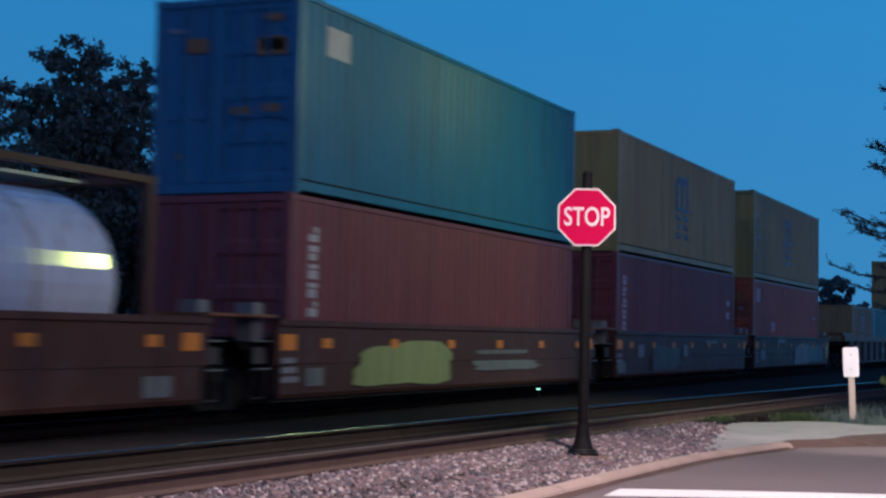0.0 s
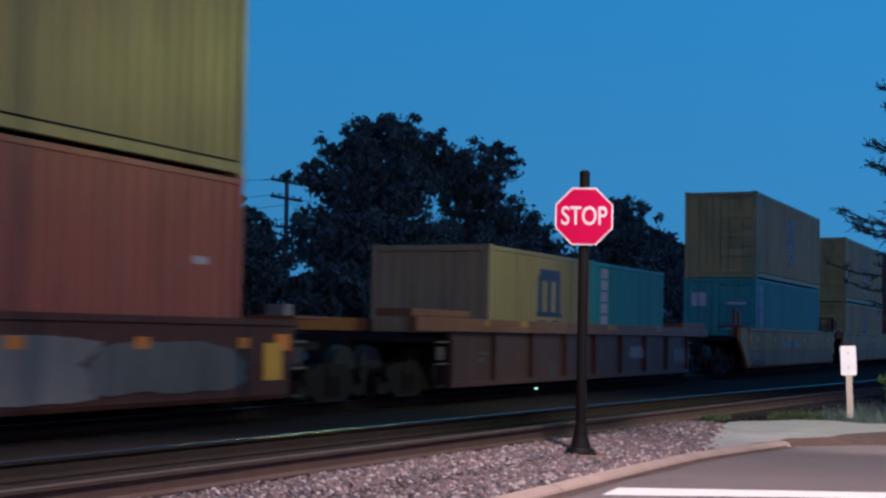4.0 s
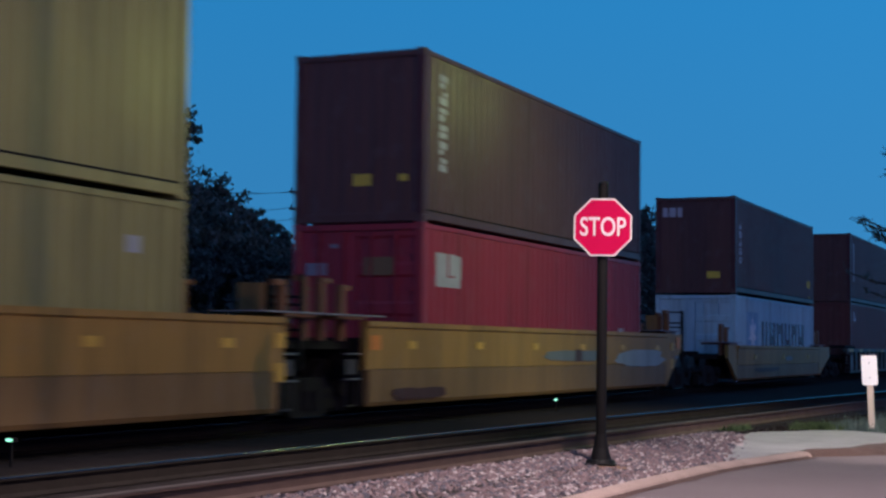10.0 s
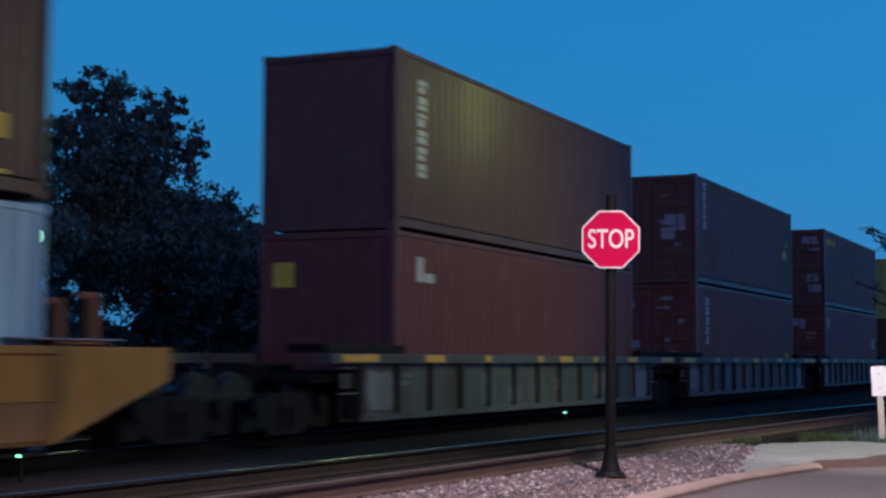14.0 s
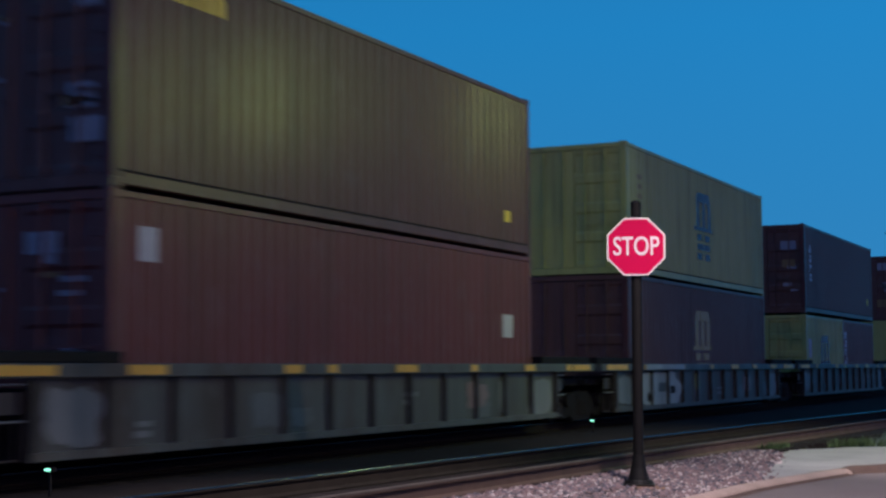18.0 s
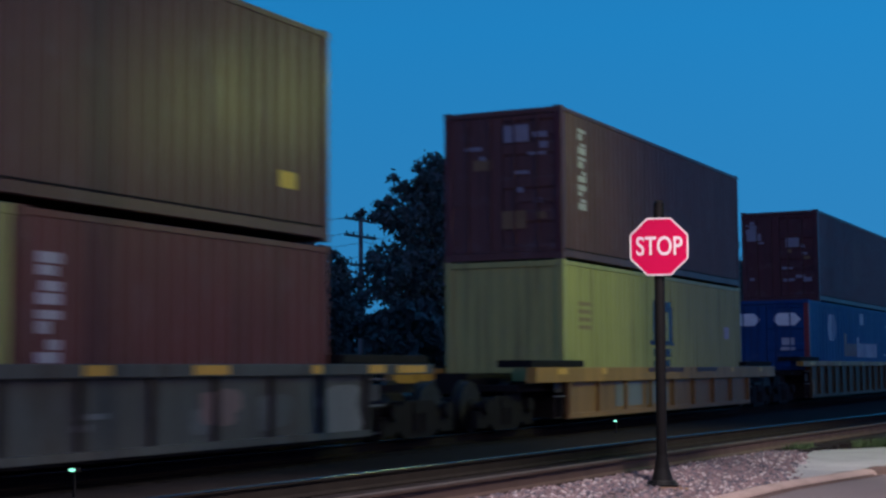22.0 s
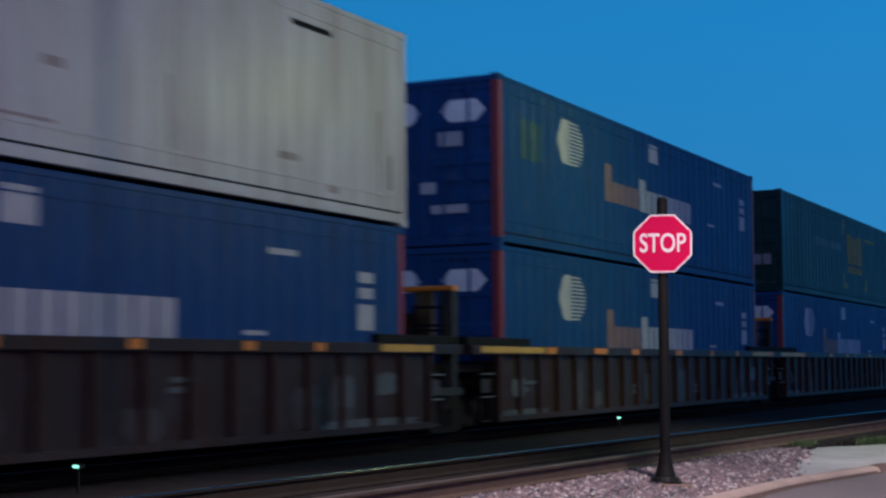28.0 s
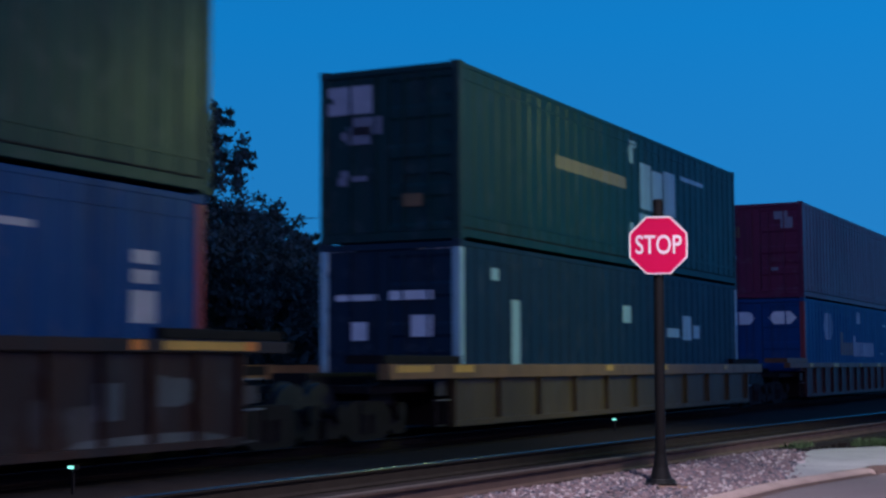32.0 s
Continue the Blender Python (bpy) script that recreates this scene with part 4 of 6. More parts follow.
def decal(ob, kind, L, W, rects, material, name="lettering", label=""):
    """Paint that follows the corrugation of the near side. Rects: along, along, up, up."""
    if name in ("code_block", "code_column", "label_square", "yellow_label", "mark_corners", "faded_patch", "lettering_bars", "mark_stripe", "mark_block", "white_square", "end_lettering") and len(rects) > 1:
        return [decal(ob, kind, L, W, [r], material, name.replace("column", "block").replace("bars", "bar").replace("corners", "corner"), label) for r in rects]
    name = "lettering_bar" if name == "lettering_bars" else "mark_corner" if name == "mark_corners" else "code_block" if name == "code_column" else name
    pts = profile(kind, 0.16, L - 0.16)
    ys = [p[0] for p in pts]
    g = Geo()
    for y0, y1, z0, z1 in rects:
        cuts = sorted({y0, y1, *[y for y in ys if y0 < y < y1]})
        for a, b in zip(cuts, cuts[1:]):
            xa, xb = (W / 2 - 0.006 + depth_at(pts, q) + 0.004 for q in (a, b))
            g.quad((xa, a, z0), (xb, b, z0), (xb, b, z1), (xa, a, z1))
    return part(name, g, material, ob, label)


def end_decal(ob, rects, material, y=-0.004, name="end_marking", label=""):
    if name.endswith("_label") and len(rects) > 1:
        return [end_decal(ob, [r], material, y, name, label) for r in rects]
    g = Geo()
    for x0, x1, z0, z1 in rects:
        g.quad((x0, y, z0), (x1, y, z0), (x1, y, z1), (x0, y, z1))
    return part(name, g, material, ob, label)


def door_leaf(x0, x1, z0, z1):
    """A door leaf with four pressed-in bands across it, in one skin."""
    g = Geo()
    step = (z1 - z0) / 4
    prof = [(0.085, z0), (0.03, z0)]
    for k in range(4):
        a = z0 + k * step
        prof += [(0.03, a + 0.12 * step), (0.052, a + 0.2 * step), (0.052, a + 0.8 * step), (0.03, a + 0.88 * step)]
    prof += [(0.03, z1), (0.085, z1)]
    return g.prism(prof, "x", x0, x1)


def container(label, s, level, L=12.192, kind="iso", body=None, frame_mat=None, end="door", H=2.896, z=None):
    """A shipping container. Local: x across, y from its leading end, z from its base."""
    W = 2.438 if kind == "iso" else 2.59
    frame_mat = frame_mat or body
    ob = thing("shipping_container", label, "shipping container", group="containers on the train")
    rides(ob, s, z if z is not None else (0.474 if level == 0 else 3.372))
    h, key = W / 2, (L, kind, H)

    def mesh(name, make, material):
        return cached((name, key, end, material.name), lambda: make().mesh(name, material))

    for sx in (0, 1):
        turn = pose(0, 0, 0) if not sx else pose(0, L, 0, 0, 0, 180)
        part("bottom_side_rail", mesh("bottom_side_rail", lambda: Geo().box(h - 0.09, h, 0.15, L - 0.15, 0.045, 0.185, 0.008), body), body, ob, at=turn)
        # dark strip in place of the shadow line above the bottom rail
        part("rail_shade_line", mesh("rail_shade_line", lambda: Geo().box(h - 0.05, h - 0.0005, 0.15, L - 0.15, 0.187, 0.212), M_STEEL), M_STEEL, ob, at=turn)
        part("top_side_rail", mesh("top_side_rail", lambda: Geo().box(h - 0.07, h, 0.15, L - 0.15, H - 0.10, H - 0.02, 0.008), body), body, ob, at=turn)
        part("bottom_end_rail", mesh("bottom_end_rail", lambda: Geo().box(-h + 0.15, h - 0.15, 0.0, 0.09, 0.01, 0.16, 0.008), body), body, ob, at=turn)
        part("top_end_rail", mesh("top_end_rail", lambda: Geo().box(-h + 0.15, h - 0.15, 0.0, 0.09, H - 0.13, H - 0.02, 0.008), body), body, ob, at=turn)
        for y0 in (0.0, L - 0.15):
            part("corner_post", mesh("corner_post", lambda: Geo().box(h - 0.15, h, 0, 0.15, 0.12, H - 0.12, 0.012), frame_mat), frame_mat, ob, at=turn @ pose(0, y0, 0))
    cast = cached("casting" + body.name, lambda: Geo().box(-0.081, 0.081, -0.089, 0.089, -0.059, 0.059, 0.008).mesh("corner_casting", body))
    for x in (-h + 0.078, h - 0.078):
        for y in (0.087, L - 0.087):
            for zz in (0.059, H - 0.059):
                part("corner_casting", cast, body, ob, at=pose(x, y, zz))
    if L < 13 or kind != "iso":
        side = mesh("side_panel", lambda: corrugated(profile(kind, 0.16, L - 0.16), 0.205, H - 0.095, h - 0.006), body)
        part("side_panel", side, body, ob)
        part("side_panel", side, body, ob, at=pose(0, L, 0, 0, 0, 180))
    if kind != "iso":
        bead = mesh("belt_rail", lambda: Geo().box(h - 0.012, h + 0.002, 0.16, L - 0.16, 0.40, 0.44).box(h - 0.012, h + 0.002, 0.16, L - 0.16, H - 0.30, H - 0.28), body)
        part("belt_rail", bead, body, ob)
    part("roof_panel", mesh("roof_panel", lambda: Geo().box(-h + 0.06, h - 0.06, 0.06, L - 0.06, H - 0.05, H - 0.015), body), body, ob)
    part("floor", mesh("floor", lambda: Geo().box(-h + 0.08, h - 0.08, 0.08, L - 0.08, 0.06, 0.16), M_STEEL), M_STEEL, ob)
    back = mesh("end_wall", lambda: corrugated(profile("end", -h + 0.15, h - 0.15), 0.15, H - 0.12, -0.03, "y"), body)
    part("end_wall", back, body, ob, at=pose(0, L, 0, 0, 0, 180))
    if end == "door":
        leaf = mesh("door", lambda: door_leaf(0.01, h - 0.15, 0.17, H - 0.14), body)
        rod = mesh("lock_rod", lambda: Geo().cyl((0, 0.0), "z", 0.018, 0.1, H - 0.08, 8).box(-0.03, 0.03, -0.02, 0.03, 0.16, 0.26).box(-0.03, 0.03, -0.02, 0.03, H - 0.27, H - 0.17).box(-0.02, 0.28, -0.025, -0.008, 1.1, 1.14), body)
        hinge = mesh("hinge", lambda: Geo().box(-0.05, 0.05, 0.0, 0.02, -0.05, 0.05, 0.006), body)
        for flip in (0, 1):
            d = part("door", leaf, body, ob, at=pose(0, 0, 0) if not flip else pose(0, 0.12, 0, 0, 0, 180))
            for x in (0.25, 0.72):
                part("lock_rod", rod, body, d, at=pose(x, 0.005 if not flip else 0.115, 0))
            for zz in (0.4, 1.1, 1.8, 2.4):
                part("hinge", hinge, body, d, at=pose(h - 0.2, 0.015 if not flip else 0.095, zz))
    else:
        part("end_wall", mesh("end_wall_front", lambda: corrugated(profile("end", -h + 0.15, h - 0.15), 0.15, H - 0.12, 0.03, "y"), body), body, ob)
    return ob


# --- painted marks, drawn as plain shapes ---
def ragged(u0, u1, v0, v1, seed):
    """An uneven patch that roughly fills a box."""
    out, n = [], 26
    cu, cv, a, b = (u0 + u1) / 2, (v0 + v1) / 2, (u1 - u0) / 2, (v1 - v0) / 2
    for k in range(n):
        an = 2 * math.pi * k / n
        c, d = math.cos(an), math.sin(an)
        grow = 0.92 + 0.30 * noise.noise((2.2 * c + seed, 2.2 * d, seed * 0.37))
        sq = 1 / (abs(c) ** 5 + abs(d) ** 5) ** 0.2
        out.append((cu + a * c * sq * grow, cv + b * d * sq * min(1.0, grow)))
    return out


def mark_m(u, v, w=1.35):
    """A block mark: three uprights under a stepped head and over a foot line, then two stacks of short bars."""
    t = 0.29
    up = [(u + k * (w - t) / 2, u + k * (w - t) / 2 + t, v + 0.83, v + 1.46) for k in range(3)]
    up += [(u, u + w, v + 1.46, v + 1.58), (u + 0.1, u + w - 0.06, v + 1.58, v + 1.70), (u - 0.13, u + w + 0.13, v + 0.73, v + 0.83)]
    low = []
    for k, x in enumerate((u + 0.03, u + 0.71)):
        for n, z in enumerate((0.0, 0.24, 0.48)):
            shift = 0.07 * ((n + k) % 2)
            low.append((x + shift, x + 0.56 + shift - 0.07, v + z, v + z + 0.17))
    return up, low


def put_mark(ob, u, v, ink=None, clip=None, L=12.192):
    up, low = mark_m(u, v)
    rects = up + low
    if clip is not None:
        rects = [(a, b, max(c, clip), d) for a, b, c, d in rects if d > clip]
    decal(ob, "iso", L, 2.438, rects, ink or M_INK, "mark_block")


def column(ob, u0, u1, v0, v1, n, ink=None, kind="iso", L=12.192, W=2.438):
    """A column of code lettering that cannot be read, as uneven plain pieces."""
    step, rng = (v1 - v0) / n, random.Random(int(1000 * (u0 + v0)) + n)
    a, b = u0 + 0.12 * (u1 - u0), u1 - 0.12 * (u1 - u0)
    for k in range(n):
        z, cut = v0 + k * step, rng.uniform(0.28, 0.5)
        inset = rng.uniform(0.0, 0.45) * (b - a)
        low = (a, b - (inset if k % 2 else 0.0), z, z + cut * step)
        high = (a + (0.0 if k % 2 else inset), b, z + (cut + 0.08) * step, z + 0.8 * step)
        for r in (low, high):
            decal(ob, kind, L, W, [r], ink or M_INKW, "code_block", "pale code block")


def half_disc(ob, L, W, u, v, r, rz, material):
    """The solid half of a round mark, in one skin that follows the sheet."""
    pts = profile("dom", 0.16, L - 0.16)
    u1 = u - 0.06 * r
    ys = sorted({u - r * 0.998, u1, *[p[0] for p in pts if u - r < p[0] < u1], *[u - r + (u1 - u + r) * k / 14 for k in range(1, 14)]})
    g = Geo()
    for y in ys:
        x, q = W / 2 - 0.002 + depth_at(pts, y), rz * min(1.0, 0.06 + 0.94 * max(0.0, y - u + r) / (0.44 * r)) ** 0.8
        g.v += [(x, y, v - q), (x, y, v + q)]
    g.f = [(2 * k, 2 * k + 2, 2 * k + 3, 2 * k + 1) for k in range(len(ys) - 1)]
    return part("round_mark", g, material, ob, "pale solid half of a round mark")


def disc_stripes(u, v, r, rz, n=12):
    out = []
    for k in range(n):
        z0 = v - rz + 2 * rz * k / n
        w = r * math.sqrt(max(0, 1 - (0.9 * (z0 + rz / n - v) / rz) ** 2))
        if w > 0.2 * r:
            out.append((u - 0.05 * r, u + w, z0 + 0.4 * rz / n, z0 + 1.4 * rz / n))
    return out


def bars(u0, u1, v0, v1, n, gap=0.22):
    step = (u1 - u0) / n
    return [(u0 + k * step, u0 + (k + 1 - gap) * step, v0, v1) for k in range(n)]


def hexes(ob, z, L=16.154):
    """Two pale stretched hexagons on the doors."""
    for c in (-0.62, 0.62):
        g = Geo()
        g.v = [(c + x, 0.012, z + dz) for x, dz in ((-0.43, 0), (-0.25, -0.19), (0.25, -0.19), (0.43, 0), (0.25, 0.19), (-0.25, 0.19))]
        g.f = [(0, 1, 2, 3, 4, 5)]
        part("door_mark", g, M_REFW, ob, "pale stretched hexagon on a door")


def stickers(ob, seed, n=9, H=2.9):
    """Small pale labels and plates on the doors."""
    rng = random.Random(seed)
    w, o, y = [], [], []
    for k in range(n):
        x, z = rng.choice((-0.85, -0.5, 0.35, 0.75)) + rng.uniform(-0.12, 0.12), rng.uniform(0.5, 2.6)
        a, b = (rng.uniform(0.18, 0.28), rng.uniform(0.10, 0.17)) if k < 3 else (rng.uniform(0.05, 0.20), rng.uniform(0.025, 0.07))
        (w if rng.random() < 0.75 else y).append((x - a, x + a, z - b, z + b))
    for r in w:
        end_decal(ob, [r], M_LABEL, 0.010, "door_label")
    for r in y:
        end_decal(ob, [r], M_LABELY, 0.010, "door_label")


def pacer(ob):
    """Marks of the navy domestic containers."""
    half_disc(ob, 16.154, 2.59, 3.25, 2.10, 0.66, 0.42, M_INKW)
    decal(ob, "dom", 16.154, 2.59, disc_stripes(3.25, 2.10, 0.66, 0.42), M_INKW, "mark_stripe")
    decal(ob, "dom", 16.154, 2.59, [(7.80, 8.34, 2.29, 2.68)], M_INKW, "white_square")
    decal(ob, "dom", 16.154, 2.59, [(5.1, 5.45, 1.2, 1.95)] + bars(5.5, 7.1, 1.2, 1.62, 4, 0.16), M_INKO, "lettering_bars", "rust orange lettering bars")
    decal(ob, "dom", 16.154, 2.59, [(7.12, 7.5, 1.17, 1.85)] + bars(7.55, 10.7, 1.17, 1.65, 8, 0.14), M_INKW, "lettering_bars", "white lettering bars")
    decal(ob, "dom", 16.154, 2.59, [(14.8, 15.25, 1.36, 1.72), (14.82, 15.23, 1.80, 1.95), (14.82, 15.23, 2.02, 2.17), (12.55, 13.25, 2.28, 2.36), (12.0, 12.5, 1.25, 1.31)], M_INKW, "code_block")


def train_mark(ob, ink, bar):
    """A framed block mark with a long bar before it."""
    L, W = 16.154, 2.59
    decal(ob, "dom", L, W, [(4.1, 7.9, 1.62, 1.86)], bar, "lettering_bars", "long thin lettering bar")
    decal(ob, "dom", L, W, [(8.8, 9.5, 1.3, 2.28), (9.62, 10.3, 1.3, 2.2), (10.42, 11.2, 1.3, 2.28), (8.75, 11.2, 0.98, 1.2)], ink, "mark_block", "plain solid block of a mark")
    decal(ob, "dom", L, W, [(8.13, 8.35, 2.2, 2.68), (8.13, 8.55, 2.55, 2.68), (8.13, 8.35, 0.45, 0.95), (8.13, 8.8, 0.45, 0.62), (11.6, 12.0, 0.45, 0.62), (11.8, 12.0, 0.45, 0.9), (11.6, 13.4, 2.2, 2.3)], ink, "mark_corners")


# stacks, from the head of the view on
def tank_container(s):
    """A white tank in a brown frame, half the length of a container."""
    ob = thing("tank_container", "white cylindrical tank container in a brown steel frame", "tank container", group="containers on the train")
    rides(ob, s, 0.474)
    L, h, H, r = 6.058, 1.219, 2.7, 1.14
    g, n = Geo(), 40
    rings = []
    for y, k in [(0.25, 0.0), (0.27, 0.35), (0.33, 0.62), (0.44, 0.84), (0.60, 0.97), (0.75, 1.0), (L - 0.75, 1.0), (L - 0.60, 0.97), (L - 0.44, 0.84), (L - 0.33, 0.62), (L - 0.27, 0.35), (L - 0.25, 0.0)]:
        rings.append([(r * k * math.cos(2 * math.pi * i / n), y, 1.36 + r * k * math.sin(2 * math.pi * i / n)) for i in range(n)])
    for a, b in zip(rings, rings[1:]):
        for i in range(n):
            g.quad(a[i], a[(i + 1) % n], b[(i + 1) % n], b[i])
    part("tank", g, M_TANK, ob, "smooth white tank shell", smooth=True)
    for x in (-h + 0.06, h - 0.06):
        for y in (0.075, L - 0.075):
            part("corner_post", Geo().box(x - 0.06, x + 0.06, y - 0.075, y + 0.075, 0, H, 0.01), M_CAR_BROWN, ob)
        part("bottom_side_rail", Geo().box(x - 0.06, x + 0.06, 0.15, L - 0.15, 0.02, 0.14, 0.01), M_CAR_BROWN, ob)
        part("top_side_rail", Geo().box(x - 0.05, x + 0.05, 0.15, L - 0.15, H - 0.10, H, 0.01), M_CAR_BROWN, ob)
    for y in (0.075, L - 0.075):
        for z in (0.06, H - 0.06):
            part("end_rail", Geo().box(-h + 0.12, h - 0.12, y - 0.05, y + 0.05, z - 0.05, z + 0.05, 0.01), M_CAR_BROWN, ob)
        part("saddle", Geo().prism([(-h + 0.12, 0.11), (h - 0.12, 0.11), (0.55, 0.6), (-0.55, 0.6)], "y", y - 0.04, y + 0.04), M_CAR_BROWN, ob)
    part("walkway", Geo().box(-0.3, 0.3, 0.2, L - 0.2, H - 0.09, H - 0.05), M_ROD, ob)
    for y in (2.0, 4.0):
        part("band", Geo().cyl((0, 1.36), "y", r + 0.012, y - 0.03, y + 0.03, 40), M_ROD, ob)
    return ob


tank_container(9.15)
tank_container(3.0)
c = container("blue faded corrugated container stacked on a maroon one", 18.61, 1, z=3.31, body=M_BLUE, end="door")
stickers(c, 1, 8)
decal(c, "iso", 12.192, 2.438, [(0.9, 1.6, 2.1, 2.55)], M_INKW, "label_square")
c = container("maroon container low in a brown well wagon", 18.5, 0, z=0.41, body=M_MAROON, end="door")
column(c, 0.55, 0.93, 1.15, 2.5, 5)
c = container("yellow faded container with a dark block mark", 34.0, 1, body=M_YELLOW, end="plain")
put_mark(c, 5.3, 0.66)
c = container("maroon container low in a brown well wagon", 34.0, 0, body=M_MAROON, end="door")
column(c, 0.42, 0.86, 1.05, 2.4, 5)
decal(c, "iso", 12.192, 2.438, [(11.2, 11.7, 1.9, 2.05), (11.2, 11.6, 1.5, 1.7)], M_INKW, "code_block")
c = container("yellow faded container with a dark block mark", 49.0, 1, body=M_YELLOW, end="plain")
put_mark(c, 5.13, 0.64)
decal(c, "iso", 12.192, 2.438, [(0.55, 0.8, 0.6 + k * 0.21, 0.72 + k * 0.21) for k in range(8)], M_INK, "code_column")
decal(c, "iso", 12.192, 2.438, [(0.7, 1.02, 1.35, 1.5)], M_INKW, "label_square")
c = container("brick red container low in a brown well wagon", 49.0, 0, body=M_BRICK, end="door")
decal(c, "iso", 12.192, 2.438, [(0.5, 1.06, 2.14, 2.58), (3.0, 3.6, 1.2, 1.5), (11.0, 11.4, 1.7, 1.8)], M_INKW, "label_square")
stickers(c, 3, 4)
c = container("tan half-length container alone in a well wagon", 70.0, 0, 6.058, H=2.591, z=0.45, body=M_TAN, end="plain")
put_mark(c, 2.75, 0.55, L=6.058)
c = container("pale teal half-length container alone in a well wagon", 76.15, 0, 6.058, H=2.591, z=0.45, body=M_TEAL, end="plain")
decal(c, "iso", 6.058, 2.438, [(0.72, 1.25, 1.15 + 0.27 * k, 1.37 + 0.27 * k) for k in range(5)], M_INKW, "code_column", "column of white code blocks")
c = container("yellow faded container stacked on a teal one", 93.8, 1, body=M_YELLOW, end="door")
put_mark(c, 5.4, 0.68)
c = container("teal green container low in an ochre well wagon", 93.7, 0, body=M_TEAL, end="door")
column(c, 0.6, 1.25, 1.1, 2.68, 6)
end_decal(c, [(-0.95, -0.45, 1.95, 2.4), (0.2, 0.9, 2.0, 2.1), (0.2, 0.9, 1.2, 1.3)], M_INKW, 0.01, "door_label")
c = container("yellow faded container with a dark block mark", 112.8, 1, z=3.08, body=M_YELLOW, end="door")
put_mark(c, 5.28, 0.45)
decal(c, "iso", 12.192, 2.438, [(0.65, 1.0, 1.12, 1.39), (0.65, 0.9, 0.4, 1.0)], M_INK, "code_column")
c = container("yellow faded container low in an ochre well wagon", 112.8, 0, H=2.591, body=M_YELLOW, end="door")
put_mark(c, 5.15, 0.5)
decal(c, "iso", 12.192, 2.438, [(11.0, 11.3, 1.9, 2.1)], M_INKW, "label_square")
c = container("dark brown container stacked on a red one", 131.85, 1, body=M_BROWN, frame_mat=M_DBROWN, end="plain")
column(c, 0.62, 1.0, 0.9, 2.6, 6)
end_decal(c, [(-0.1, 0.25, 0.62, 0.82), (0.75, 0.92, 0.68, 0.8)], M_INKY, 0.02, "end_label")
c = container("bright red container low in an ochre well wagon", 131.85, 0, body=M_RED, end="door")
decal(c, "iso", 12.192, 2.438, [(0.6, 1.0, 1.85, 2.42), (1.0, 1.55, 1.85, 2.02), (1.15, 1.35, 2.05, 2.42), (1.4, 1.58, 2.0, 2.4), (10.6, 10.9, 1.0, 1.3)], M_INKW, "white_square", "pale block mark")
stickers(c, 5, 6)
c = container("dark brown container stacked on a pale one", 153.66, 1, z=2.99, body=M_BROWN, frame_mat=M_DBROWN, end="plain")
column(c, 0.55, 0.95, 0.9, 2.2, 5)
decal(c, "iso", 12.192, 2.438, [(11.05, 11.55, 0.58, 0.84), (11.3, 11.6, 0.12, 0.26)], M_INKY, "yellow_label")
end_decal(c, [(-1.0, -0.85, 2.3, 2.58), (-0.8, -0.6, 2.3, 2.58), (-0.55, -0.4, 2.3, 2.58)], M_INKW, 0.02, "end_lettering")
end_decal(c, [(0.35, 0.75, 0.45, 0.65)], M_INKY, 0.02, "end_label")
c = container("pale blue-white container with dark lettering bars and a star", 153.66, 0, H=2.591, z=0.36, body=M_PALE, end="door")
decal(c, "iso", 12.192, 2.438, [(1.5, 3.12, 0.9, 2.12)], M_INKB, "blue_square", "sky blue square behind the star")


def star(u, v, r, n=7):
    out = []
    for k in range(40):
        zc = -r + 2 * r * (k + 0.5) / 40
        xs = []
        pts = [((r if i % 2 == 0 else r * 0.45) * math.sin(math.pi * i / n), (r if i % 2 == 0 else r * 0.45) * math.cos(math.pi * i / n)) for i in range(2 * n)]
        for (x0, y0), (x1, y1) in zip(pts, pts[1:] + pts[:1]):
            if (y0 - zc) * (y1 - zc) < 0:
                xs.append(x0 + (x1 - x0) * (zc - y0) / (y1 - y0))
        xs.sort()
        for a, b in zip(xs[::2], xs[1::2]):
            out.append((u + a, u + b, v + zc - r / 40, v + zc + r / 40))
    return out


sd = decal(c, "iso", 12.192, 2.438, star(2.3, 1.42, 0.58), M_REFW, "star", "white seven-pointed star")
sd.matrix_basis = pose(0.004, 0, 0)
for k, (a, b, lo, hi) in enumerate(bars(3.5, 10.6, 0.72, 1.86, 6, 0.2)):
    w = b - a
    decal(c, "iso", 12.192, 2.438, [(a, a + 0.33 * w, lo, hi), (b - 0.33 * w, b, lo, hi), (a + 0.33 * w, b - 0.33 * w, lo + (0.0, 0.42, 0.78, 0.3, 0.78, 0.42)[k], lo + (0.3, 0.72, 1.08, 0.6, 1.08, 0.72)[k])], M_INK, "lettering_bars", "dark lettering block")
c = container("brown container stacked on another brown one", 174.15, 1, body=M_BROWN, frame_mat=M_DBROWN, end="plain")
column(c, 0.78, 1.25, 0.9, 2.55, 6)
c = container("reddish brown container low in a grey well wagon", 174.15, 0, body=M_OXIDE, end="plain")
decal(c, "iso", 12.192, 2.438, [(0.8, 1.1, 2.1, 2.5), (1.15, 1.5, 2.1, 2.25)], M_INKW, "code_block")
end_decal(c, [(-1.0, -0.6, 2.0, 2.4)], M_INKY, 0.02, "end_label")
c = container("brown container with labelled doors", 191.9, 1, body=M_BROWN, frame_mat=M_DBROWN, end="door")
stickers(c, 7, 12)
column(c, 0.8, 1.2, 1.5, 2.8, 5)
decal(c, "iso", 12.192, 2.438, [(10.86, 11.4, 1.29, 1.55), (11.2, 11.45, 1.7, 1.85)], M_INKY, "yellow_label")
c = container("reddish brown container low in a grey well wagon", 191.9, 0, body=M_OXIDE, end="door")
